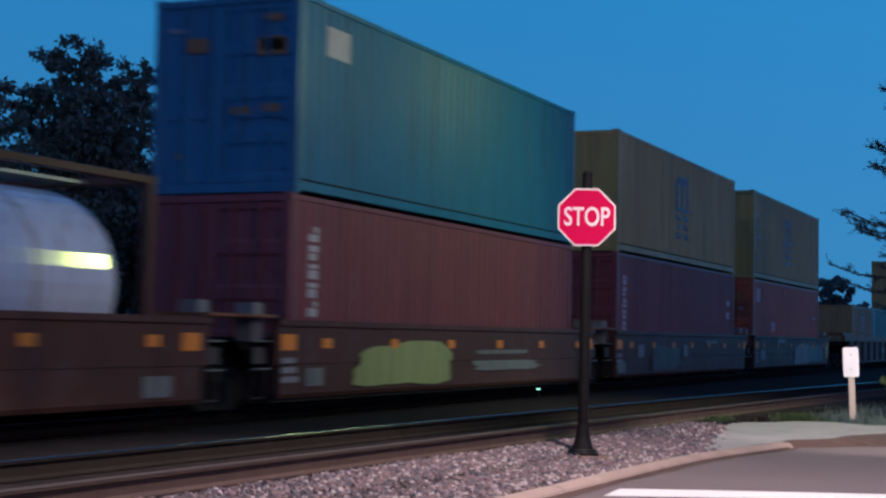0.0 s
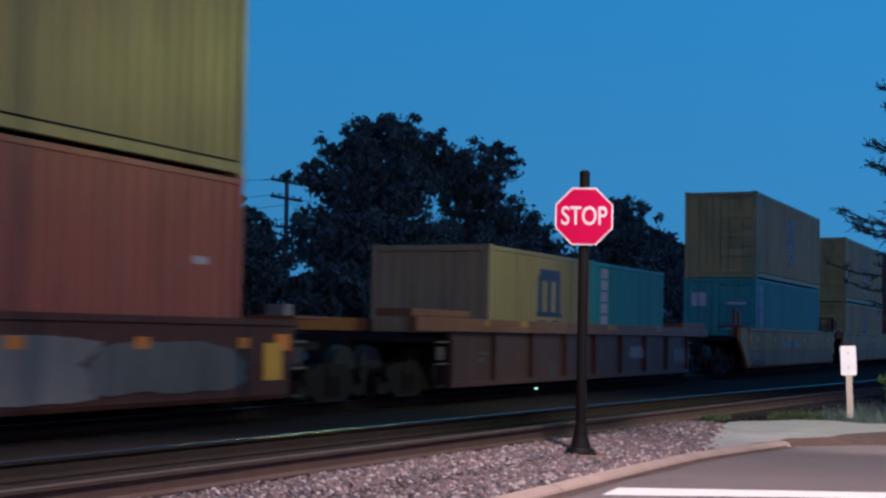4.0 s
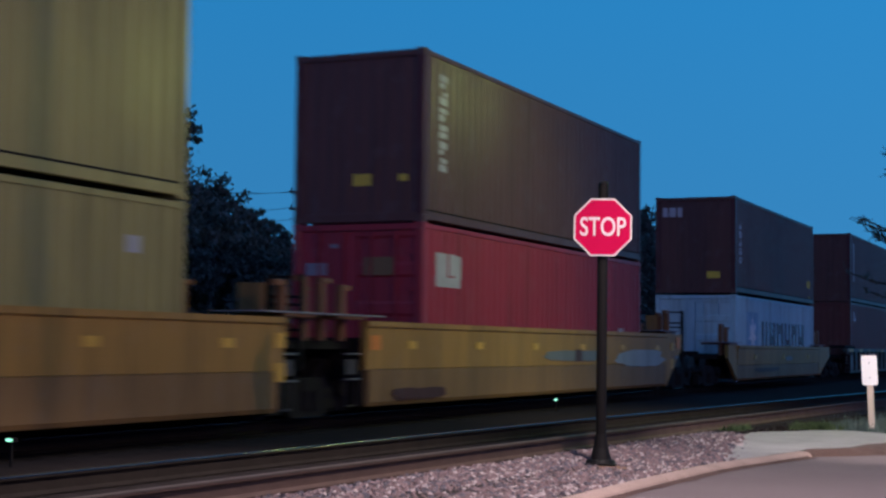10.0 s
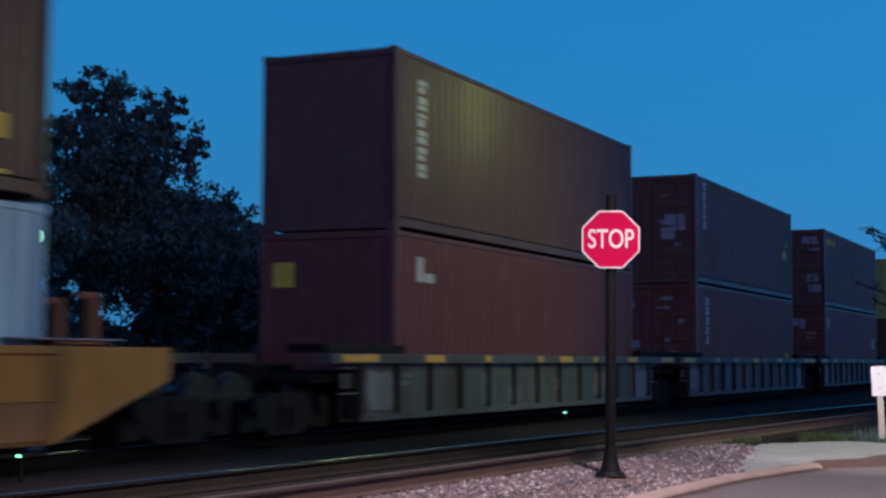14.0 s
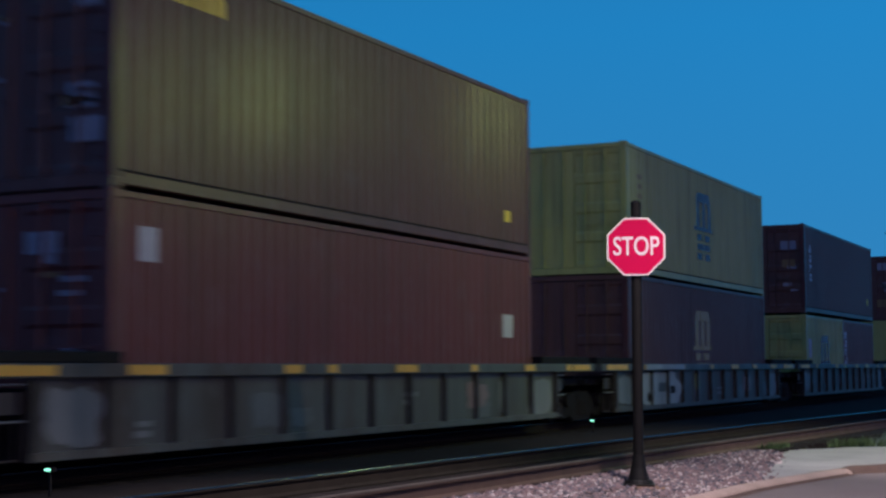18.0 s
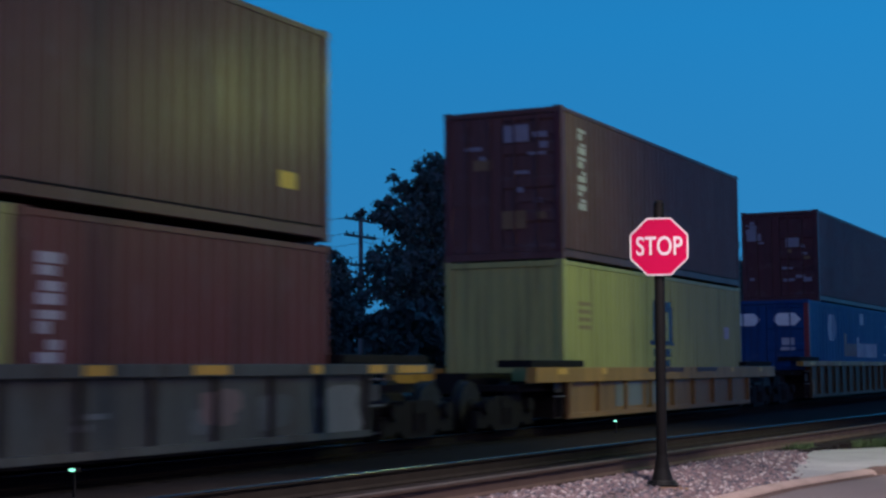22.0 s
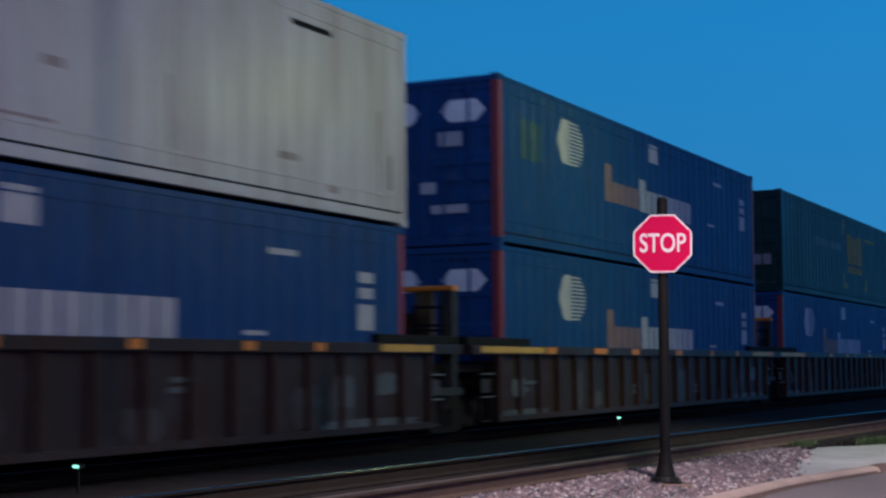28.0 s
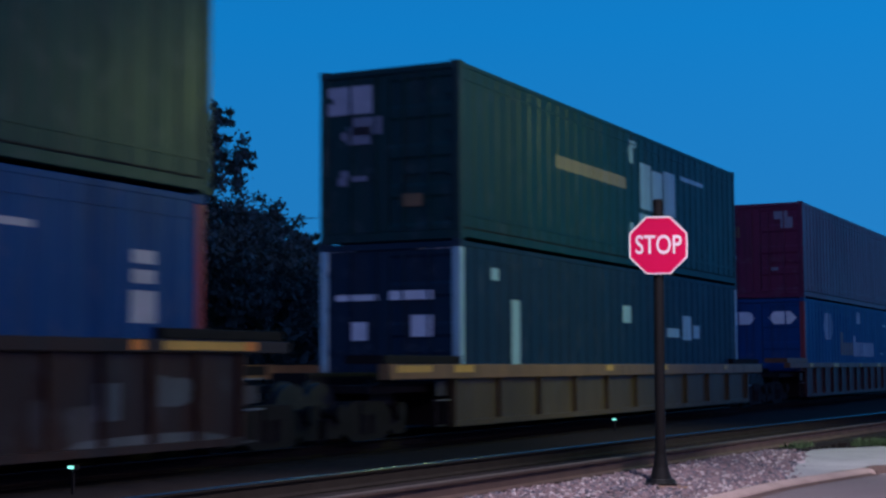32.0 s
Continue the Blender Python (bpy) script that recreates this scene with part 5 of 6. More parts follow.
stickers(c, 8, 12)
column(c, 0.93, 1.34, 1.3, 2.6, 5)
decal(c, "iso", 12.192, 2.438, [(11.0, 11.5, 0.95, 1.12)], M_INKY, "yellow_label")
c = container("dark brown container with a yellow tag and labelled doors", 210.04, 1, body=M_BROWN, frame_mat=M_DBROWN, end="door")
stickers(c, 9, 14)
decal(c, "iso", 12.192, 2.438, bars(0.55, 2.3, 2.34, 2.57, 7, 0.2), M_INKY, "lettering_bars", "yellow lettering bar")
decal(c, "iso", 12.192, 2.438, [(11.0, 11.3, 0.55, 0.75)], M_INKY, "yellow_label")
c = container("reddish brown container low in a grey well wagon", 210.04, 0, body=M_OXIDE, end="door")
stickers(c, 10, 12)
decal(c, "iso", 12.192, 2.438, [(0.5, 0.9, 2.1, 2.5), (10.9, 11.4, 1.4, 1.8)], M_INKW, "code_block")
c = container("bright yellow container with a dark block mark", 227.76, 1, body=M_LIME, end="door")
put_mark(c, 5.4, 0.64)
decal(c, "iso", 12.192, 2.438, [(0.85, 1.15, 0.6 + 0.22 * k, 0.72 + 0.22 * k) for k in range(8)], M_TAN, "code_column")
c = container("brown container with a pale yellow block mark", 227.76, 0, body=M_BROWN, frame_mat=M_DBROWN, end="door")
put_mark(c, 5.12, 0.55, M_FADEDY)
c = container("dark brown container with labelled doors", 245.54, 1, z=3.06, body=M_BROWN, frame_mat=M_DBROWN, end="door")
stickers(c, 12, 14)
column(c, 0.65, 1.1, 1.05, 2.3, 4)
decal(c, "iso", 12.192, 2.438, [(10.95, 11.4, 0.63, 0.85)], M_INKY, "yellow_label")
c = container("bright yellow half-length container low in a grey well wagon", 245.54, 0, 6.058, H=2.591, z=0.42, body=M_LIME, end="door")
put_mark(c, 2.3, 0.25, L=6.058)
decal(c, "iso", 6.058, 2.438, [(0.4, 0.75, 1.2, 1.8)], M_INKW, "label_square")
c = container("reddish brown half-length container low in a grey well wagon", 251.65, 0, 6.058, H=2.591, z=0.42, body=M_OXIDE, end="plain")
column(c, 0.3, 0.75, 1.0, 2.2, 4, L=6.058)
c = container("dark brown container stacked on a bright yellow one", 266.18, 1, body=M_BROWN, frame_mat=M_DBROWN, end="door")
stickers(c, 13, 12)
column(c, 0.87, 1.33, 1.0, 2.62, 6)
c = container("bright yellow container low in an ochre well wagon", 266.18, 0, body=M_LIME, end="plain")
put_mark(c, 5.18, 0.62)
decal(c, "iso", 12.192, 2.438, [(10.65, 11.15, 1.56, 1.86)], M_INKW, "label_square")
decal(c, "iso", 12.192, 2.438, [(0.85, 1.5, 1.6 + 0.15 * k, 1.68 + 0.15 * k) for k in range(4)], M_TAN, "code_column")
c = container("dark brown container stacked on a longer navy one", 287.58, 1, body=M_DBROWN, end="door")
stickers(c, 14, 14)
decal(c, "iso", 12.192, 2.438, [(5.4, 6.7, 0.8, 2.3)], M_BROWN, "faded_patch")
c = container("navy long domestic container with red corner posts", 285.7, 0, 16.154, "dom", M_BLUE53, M_RED53, "door")
pacer(c)
hexes(c, 2.3)
end_decal(c, [(0.42, 0.86, 1.36, 1.46), (0.46, 0.84, 1.52, 1.74), (-1.02, -0.5, 0.86, 1.04)], M_INKW, 0.01, "door_label")
c = container("dirty white long container with a blue mark", 308.78, 1, 16.154, "dom", M_WHITE, M_WHITE, "door")
decal(c, "dom", 16.154, 2.59, [(2.7, 3.5, 1.75, 2.62), (3.6, 4.3, 1.75, 2.5), (4.4, 5.1, 1.75, 2.5), (2.9, 5.1, 1.45, 1.65)], M_INKT, "mark_block", "faded blue block of a mark")
decal(c, "dom", 16.154, 2.59, [(3.0, 5.0, 1.34, 1.46), (8.2, 9.4, 2.45, 2.5), (13.0, 14.0, 2.42, 2.5)], M_STEEL, "lettering_bars")
end_decal(c, [(-0.95, -0.2, 2.35, 2.55)], M_INKT, 0.012, "door_lettering")
end_decal(c, [(-1.1, 1.1, 0.18, 0.34), (-1.1, 1.1, 0.9, 0.96), (-1.1, 1.1, 1.62, 1.68), (-1.1, 1.1, 2.24, 2.29), (-0.05, 0.05, 0.35, 2.7), (-0.66, -0.58, 0.35, 2.2), (0.58, 0.66, 0.35, 2.2)], M_RUSTSTAIN, 0.008, "door_seam", "grimy rust-grey door seam")
rng_rust = random.Random(77)
for k in range(9):
    x, z = rng_rust.uniform(-1.0, 1.0), rng_rust.uniform(0.4, 1.0)
    pts = ragged(x - rng_rust.uniform(0.08, 0.35), x + rng_rust.uniform(0.08, 0.35), z - rng_rust.uniform(0.2, 0.5), z + rng_rust.uniform(0.05, 0.2), 3.1 * k)
    g = Geo()
    g.v, g.f = [(max(-1.1, min(1.1, a)), 0.006 + 0.0004 * k, max(0.2, min(2.7, b))) for a, b in pts], [tuple(range(len(pts)))]
    part("rust_stain", g, M_RUSTSTAIN, c, "brown rust stain on a door")
for k in range(7):
    x, z = (-0.98, 0.98)[k % 2] + rng_rust.uniform(-0.12, 0.06), 0.35 + 0.13 * k
    pts = ragged(x - 0.2, x + 0.2, z - 0.07, z + 0.07, 1.7 * k)
    g = Geo()
    g.v, g.f = [(max(-1.12, min(1.12, a)), 0.0035, b) for a, b in pts], [tuple(range(len(pts)))]
    part("hinge_rust", g, M_RUST, c, "dark rust bleeding from a hinge")
pts = ragged(-1.05, 1.05, 0.22, 0.62, 5.3)
g = Geo()
g.v, g.f = [(max(-1.1, min(1.1, a)), 0.0045, b) for a, b in pts], [tuple(range(len(pts)))]
part("grime_band", g, M_RUSTSTAIN, c, "brown grime along the door's foot")
for u, w, lo, hi in ((5.2, 0.05, 0.25, 0.9), (10.4, 0.06, 0.45, 1.3), (10.62, 0.03, 0.25, 0.8), (15.3, 0.07, 0.25, 1.6), (15.6, 0.12, 0.5, 1.0), (12.7, 0.5, 0.62, 0.72), (8.3, 0.35, 1.05, 1.16), (6.4, 0.2, 1.9, 2.0), (13.9, 0.3, 0.3, 0.42), (4.0, 0.6, 0.52, 0.58), (2.1, 0.9, 2.30, 2.36), (7.2, 1.3, 0.46, 0.50)):
    decal(c, "dom", 16.154, 2.59, [(u, u + w, lo, hi)], M_RUSTSTAIN, "rust_streak", "brown rust streak")
c = container("navy long domestic container with red corner posts", 308.7, 0, 16.154, "dom", M_BLUE53, M_RED53, "door")
pacer(c)
hexes(c, 2.3)
for lev in (1, 0):
    c = container("navy long domestic container with red corner posts", 328.26, lev, 16.154, "dom", M_BLUE53, M_RED53, "door")
    pacer(c)
    hexes(c, 2.3)
    if lev:
        end_decal(c, [(0.15, 0.6, 1.7, 1.95), (-0.2, 0.1, 0.9, 1.1), (0.0, 0.7, 0.55, 0.7)], M_INKW, 0.01, "door_label")
        # decal whose green is the lamp's reflection, put into the colour
        decal(c, "dom", 16.154, 2.59, [(0.9, 1.9, 1.55, 2.25)], M_GLINTPATCH, "faded_patch", "decal patch with the lamp's green glint in its colour")
c = container("dark green long domestic container with a yellow mark", 347.42, 1, 16.154, "dom", M_GREEN, M_GREEN, "door")
train_mark(c, M_INKG, M_FADED_D)
stickers(c, 20, 6)
c = container("navy long domestic container with red corner posts", 347.3, 0, 16.154, "dom", M_BLUE53, M_RED53, "door")
pacer(c)
hexes(c, 2.3)
c = container("dark green long domestic container with a pale mark", 370.38, 1, 16.154, "dom", M_GREEN, M_GREEN, "door")
train_mark(c, M_PALE, M_TAN)
end_decal(c, [(-1.15, -0.3, 2.15, 2.62)], M_INKW, 0.01, "door_label", "pale square label")
stickers(c, 22, 7)
c = container("dark slate blue long domestic container with pale corner posts", 370.38, 0, 16.154, "dom", M_INDIGO, M_PALE, "door")
decal(c, "dom", 16.154, 2.59, [(7.6, 8.1, 1.75, 2.1), (10.5, 11.4, 1.5, 1.7), (11.6, 12.3, 1.45, 2.0), (12.4, 12.9, 1.5, 1.8), (2.0, 2.4, 0.9, 2.0), (1.2, 1.5, 2.3, 2.5)], M_PALE, "lettering_bars")
end_decal(c, [(-1.1, -0.6, 2.76, 2.83), (0.55, 1.1, 2.76, 2.83), (-0.7, -0.4, 1.3, 1.6), (0.4, 0.8, 1.35, 1.7), (0.0, 0.8, 1.95, 2.1), (-1.0, -0.2, 1.95, 2.05)], M_REFW, 0.01, "door_label", "white labels and tape on the doors")
c = container("plum red long domestic container on a navy one", 394.0, 1, 16.154, "dom", M_PURPLE, M_PURPLE, "door")
stickers(c, 25, 6)
c = container("navy long domestic container with red corner posts", 394.0, 0, 16.154, "dom", M_BLUE53, M_RED53, "door")
pacer(c)
hexes(c, 2.3)


# --- well wagons ---
def truck(parent, y):
    """A two-axle truck under the joint of two wells, at y in the wagon's space."""
    def side_geo():
        g = Geo()
        prof = [(-1.15, 0.62), (-0.75, 0.66), (-0.45, 0.86), (0.45, 0.86), (0.75, 0.66), (1.15, 0.62), (1.15, 0.36), (0.76, 0.36), (0.70, 0.44), (0.45, 0.30), (-0.45, 0.30), (-0.70, 0.44), (-0.76, 0.36), (-1.15, 0.36)]
        return g.prism(prof, "x", -0.07, 0.07)

    def wheel_geo():
        g = Geo()
        for x in (-0.76, 0.76):
            s = 1 if x > 0 else -1
            g.cyl((0, 0), "x", 0.42, x - 0.06, x + 0.06, 28)
            g.cyl((0, 0), "x", 0.455, x - s * 0.09, x - s * 0.06, 28)
            g.cyl((0, 0), "x", 0.14, x - 0.09, x + 0.10, 14)
            for k in range(3):
                a = k * 2.094
                g.box(x + s * 0.062, x + s * 0.07, 0.25 * math.cos(a) - 0.05, 0.25 * math.cos(a) + 0.05, 0.25 * math.sin(a) - 0.05, 0.25 * math.sin(a) + 0.05)
        g.cyl((0, 0), "x", 0.085, -1.1, 1.1, 12)
        return g

    tr = part("truck", cached("truck", lambda: Geo().box(-1.1, 1.1, -0.22, 0.22, 0.66, 0.84, 0.02).mesh("truck", M_STEEL)), M_STEEL, parent, "cast steel wheel truck", pose(0, y, -RAIL_Z))
    for x in (-1.0, 1.0):
        part("side_frame", cached("side_frame", lambda: side_geo().mesh("side_frame", M_STEEL)), M_STEEL, tr, at=pose(x, 0, 0))
        for yy in (-0.13, 0.13):
            part("spring", cached("spring", lambda: Geo().cyl((0, 0), "z", 0.075, 0.40, 0.68, 12).mesh("spring", M_STEEL)), M_STEEL, tr, at=pose(x * 1.06, yy, 0))
        for yy in (-0.88, 0.88):
            part("axle_box", cached("axle_box", lambda: Geo().cyl((0, 0.70), "x", 0.13, -0.06, 0.06, 14).mesh("axle_box", M_STEEL)), M_STEEL, tr, at=pose(x * 1.1, yy, 0))
    for yy in (-0.88, 0.88):
        w = part("wheelset", cached("wheelset", lambda: wheel_geo().mesh("wheelset", M_WHEEL)), M_WHEEL, tr, "worn steel wheelset", pose(0, yy, RAIL_Z + 0.42))
        WHEELS.append((w, yy, parent, y))
    return tr


def end_gear(ob, c0, c1, T, style, body, post):
    """Stanchions, grab irons, steps, hoses and couplings at the two ends of a wagon."""
    gold = body in (M_CAR_GOLD, M_CAR_GOLD_D)
    ink = M_CAR_RUST if gold else M_CAR_BROWN if body is M_CAR_BROWN else M_STEEL
    for y, d in ((c0, -1), (c1, 1)):
        def along_end(a, b):
            return (min(y + a * d, y + b * d), max(y + a * d, y + b * d))

        if gold and style == "smooth":
            for off, hi in ((0.35, 0.44), (0.95, 0.52)):
                for x in (-1.18, 1.18) if off > 0.5 else (1.18,):
                    upright = part("stanchion", Geo().box(x - 0.06, x + 0.06, *along_end(off - 0.07, off + 0.07), T - 0.3, T + hi, 0.01), ink, ob)
                    part("stanchion_head", Geo().box(x - 0.05, x + 0.05, *along_end(off - 0.26, off + 0.06), T + hi + 0.002, T + hi + 0.08, 0.012), ink, upright)
            part("grating_edge", Geo().box(0.62, 1.46, *along_end(-0.6, 1.15), T + 0.065, T + 0.085), M_LABEL, ob, "pale edge of the end platform")
        elif body is M_CAR_DARK and post and d > 0:
            part("equipment_panel", Geo().box(0.62, 0.94, *along_end(0.98, 1.10), 0.72, T + 0.84, 0.02), M_CAR_OCHRE_G, ob, "sooty brown equipment panel")
            stand = part("equipment_stand", Geo().box(1.06, 1.30, *along_end(0.96, 1.14), 0.72, T + 0.84, 0.02).box(0.10, 0.16, *along_end(1.00, 1.06), 0.72, T + 0.84, 0.01).box(0.05, 1.32, *along_end(0.02, 1.25), 0.60, 0.718, 0.01), M_BLACK, ob)
            part("top_rail", Geo().box(0.06, 1.31, *along_end(0.94, 1.16), T + 0.845, T + 0.93, 0.015), M_REFL, stand, "amber top rail")
        # grab irons on the near side
        ya, yb = y + 0.06 * d, y + 0.46 * d
        for z in (0.55, 0.92):
            g = Geo().tube((1.38, ya, z), (1.38, yb, z), 0.013, n=5)
            for yy in (ya, yb):
                g.tube((1.30, yy, z), (1.38, yy, z), 0.014, n=5)
            part("grab_iron", g, M_GRAFW, ob, "pale worn grab iron")
        g = Geo()
        for yy in (0.10, 0.42):
            g.tube((1.32, y + yy * d, 0.55), (1.32, y + yy * d, 0.16), 0.010, n=5)
        g.tube((1.32, y + 0.10 * d, 0.16), (1.32, y + 0.42 * d, 0.16), 0.012, n=5)
        part("step", g, M_FADED_D, ob)
        # brake pipe hose hanging under the end sill
        g = Geo()
        pts = [Vector((0.55, y + (0.5 + 0.11 * k) * d, 0.62 - 0.40 * math.sin(math.pi * k / 6))) for k in range(7)]
        for p, q in zip(pts, pts[1:]):
            g.tube(p, q, 0.025, n=6)
        part("brake_hose", g, M_BLACK, ob)
        part("end_plate", Geo().box(1.31, 1.335, *along_end(0.08, 0.44), 0.62, 0.84), M_FADED_D, ob)


def wagon(label, s, b0, b1, f0, f1, top, style, body, chord=None, trucks=(), ribs=0, low=None, marks=(), post=0, ch=0.15, slope=(0.0, 0.0), floor=0.19):
    """A well wagon. s: the place of its container's leading end; body from b0 to b1 and top chord from f0 to f1, from there.
    The wagon's own z starts at the rail's top."""
    ob = thing("well_wagon", label, "railway wagon", group="wagons of the train")
    rides(ob, s, RAIL_Z)
    chord, low = chord or body, low or body
    T, B = top - RAIL_Z, 0.14
    xo = 1.40
    c0, c1 = b0 + slope[0], b1 - slope[1]
    for sx in (1, -1):
        at = pose(0, 0, 0) if sx > 0 else pose(0, c0 + c1, 0, 0, 0, 180)
        if style == "smooth":
            g = Geo()
            mid = B + 0.42 * (T - B)
            g.prism([(xo - 0.06, mid), (xo + 0.04, mid + 0.02), (xo + 0.05, T - 0.10), (xo + 0.09, T - 0.08), (xo + 0.09, T), (xo - 0.06, T)], "y", c0, c1)
            side = part("side_upper", g, body, ob, at=at)
            g = Geo()
            g.prism([(xo - 0.06, B), (xo - 0.01, B), (xo + 0.025, B + 0.06), (xo + 0.03, mid + 0.012), (xo - 0.06, mid + 0.012)], "y", c0 + (0.12 if not slope[0] else 0.0), c1 - (0.12 if not slope[1] else 0.0))
            part("side_lower", g, low, ob, at=at)
            for c, b in ((c0, b0), (c1, b1)):
                if c != b:
                    part("sloped_end", Geo().prism([(c, B), (c, T - 0.002), (b, T - 0.002), (b, T - 0.38)], "x", min(sx * (xo - 0.06), sx * (xo + 0.035)), max(sx * (xo - 0.06), sx * (xo + 0.035))), body, ob)
        else:
            g = Geo()
            g.box(xo - 0.08, xo - 0.03, b0, b1, B, T - ch + 0.03)
            g.box(xo - 0.08, xo + 0.04, b0, b1, B, B + 0.09)
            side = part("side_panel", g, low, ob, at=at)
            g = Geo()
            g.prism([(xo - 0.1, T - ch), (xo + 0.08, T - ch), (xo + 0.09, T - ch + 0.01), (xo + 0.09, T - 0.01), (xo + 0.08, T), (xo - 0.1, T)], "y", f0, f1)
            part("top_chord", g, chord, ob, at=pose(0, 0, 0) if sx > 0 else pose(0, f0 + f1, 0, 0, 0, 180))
            if ribs and sx > 0:
                # ribs of the grey wagons take a darker grey than the panels
                rib_mat = M_CAR_GREY_D if low is M_CAR_GREY else low
                rib = Geo().box(xo - 0.035, xo + 0.045, -0.045, 0.045, B + 0.09, T - ch, 0.008).mesh("rib", rib_mat)
                for k in range(ribs):
                    part("rib", rib, rib_mat, ob, at=pose(0, b0 + 0.06 + (b1 - b0 - 0.12) * k / (ribs - 1), 0))
    part("well_floor", Geo().box(-1.36, 1.36, c0, c1, floor - 0.04, floor), M_STEEL, ob)
    for y, d in ((c0, 1), (c1, -1)):
        part("bulkhead", Geo().box(-1.36, 1.36, min(y, y + 0.08 * d), max(y, y + 0.08 * d), B + 0.05, T - 0.25), M_STEEL, ob)
        lo = (f0 if d > 0 else f1) if style != "smooth" else y - 1.25 * d
        part("end_deck", Geo().box(-1.15, 1.15, min(y, lo), max(y, lo), T - 0.42, T - 0.30, 0.01), M_STEEL, ob)
        part("centre_sill", Geo().box(-0.3, 0.3, min(y, lo - 0.3 * d), max(y, lo - 0.3 * d), 0.62, 0.98, 0.02), M_STEEL, ob)
        part("platform_edge", Geo().box(0.6, 1.44, min(y, y - 0.9 * d), max(y, y - 0.9 * d), T + 0.01, T + 0.06, 0.01) if style == "smooth" else Geo().box(0.75, 1.40, min(lo, lo + 2.5 * d), max(lo, lo + 2.5 * d), T + 0.004, T + 0.13, 0.015), M_CAR_RUST if style == "smooth" else chord if chord is M_CAR_RUST else M_STEEL, ob)
    if body is M_CAR_BROWN and style == "smooth":
        for y in (b0 - 0.3, b1 + 0.05):
            part("end_box", Geo().box(0.95, 1.25, y, y + 0.26, T - 0.3, T + 0.22, 0.02), M_GRAFW, ob, "pale equipment box on the wagon's end")
    if post:
        y = b1 + 0.75 if post > 0 else b0 - 0.75
        g = Geo()
        for x in (0.75, 1.25):
            g.box(x - 0.03, x + 0.03, y - 0.03, y + 0.03, 0.7, T + 0.62)
        for zz in (0.9, 1.25, 1.6, T + 0.3, T + 0.58):
            g.box(0.75, 1.25, y - 0.02, y + 0.02, zz - 0.02, zz + 0.02)
        part("ladder", g, M_STEEL, ob, "end ladder with rungs")
        part("brake_box", Geo().box(0.3, 0.7, y - 0.12, y + 0.12, T - 0.3, T + 0.5, 0.02), M_CAR_GOLD_D if body in (M_CAR_GOLD, M_CAR_GOLD_D) else M_STEEL, ob, "hand brake housing")
    end_gear(ob, c0, c1, T, style, body, post)
    for y in trucks:
        truck(ob, y)
    for num, (name, u0, u1, v0, v1, m) in enumerate(marks):
        x = xo + (0.052 if style == "smooth" and v0 > B + 0.42 * (T - B) else 0.046)
        if style != "smooth":
            x = xo + 0.092 if v0 > T - ch - 0.03 else xo - 0.027
        x += 0.0005 * num
        if name in ("graffiti", "faded_panel", "lettering_plate"):
            part(name, Geo().prism(ragged(u0, u1, v0, v1, s + 7 * num), "x", x, x + 0.005), m, ob)
        else:
            part(name, Geo().box(x, x + 0.006, u0, u1, v0, v1), m, ob)
    return ob


def spots(b0, b1, n, v, m=None, w=0.28, h=0.14, name="reflector"):
    return [(name, b0 + (b1 - b0) * (k + 0.5) / n - w / 2, b0 + (b1 - b0) * (k + 0.5) / n + w / 2, v, v + h, m or M_REFL) for k in range(n)]


def stripes(f0, f1, T, n, seed, m=None):
    rng = random.Random(seed)
    out = []
    for k in range(n):
        y = f0 + (f1 - f0) * (k + rng.uniform(0.2, 0.8)) / n
        w = rng.choice((0.25, 0.45, 0.7))
        out.append(("reflector", max(f0, y - w / 2), min(f1, y + w / 2), T - 0.125, T - 0.015, m or M_REFY))
    return out


def stencils(b0, b1, n, v0, v1, seed, m=None, worn=None):
    """Worn patches and a few code bars along a side."""
    rng = random.Random(seed)
    out = []
    for k in range(n):
        y = b0 + 0.3 + (b1 - b0 - 1.4) * (k + rng.uniform(0.1, 0.9)) / n
        z = rng.uniform(v0, v1)
        if k % 3 == 0:
            out.append(("stencil_bar", y, y + rng.uniform(0.25, 0.5), z, z + 0.07, m or M_GRAFW))
            out.append(("stencil_bar", y + 0.05, y + rng.uniform(0.25, 0.6), z + 0.12, z + 0.18, m or M_GRAFW))
        else:
            out.append(("faded_panel", y, y + rng.uniform(0.35, 0.85), v0 - 0.1 * rng.random(), z + rng.uniform(0.15, 0.3), worn or M_FADED))
    return out


BR = "brown sooty well wagon with orange reflectors"


def end_marks(b0, b1):
    """Large end reflectors with a stack of pale plates beneath the leading one."""
    out = [("reflector_end", b0 + 0.1, b0 + 0.52, 0.80, 1.02, M_REFL), ("reflector_end", b1 - 0.5, b1 - 0.1, 0.80, 1.02, M_REFL)]
    return out + [("stencil_bar", b0 + 0.12, b0 + 0.6 - 0.05 * k, 0.36 + 0.13 * k, 0.44 + 0.13 * k, M_LABEL) for k in range(3)]


wagon(BR, 3.0, -0.8, 13.1, -0.8, 13.1, 1.5, "smooth", M_CAR_BROWN, trucks=(13.9,), marks=end_marks(-0.8, 13.0) + spots(-0.5, 13, 6, 0.85) + [("label_square", 11.7, 12.3, 0.25, 0.5, M_GRAFW)])
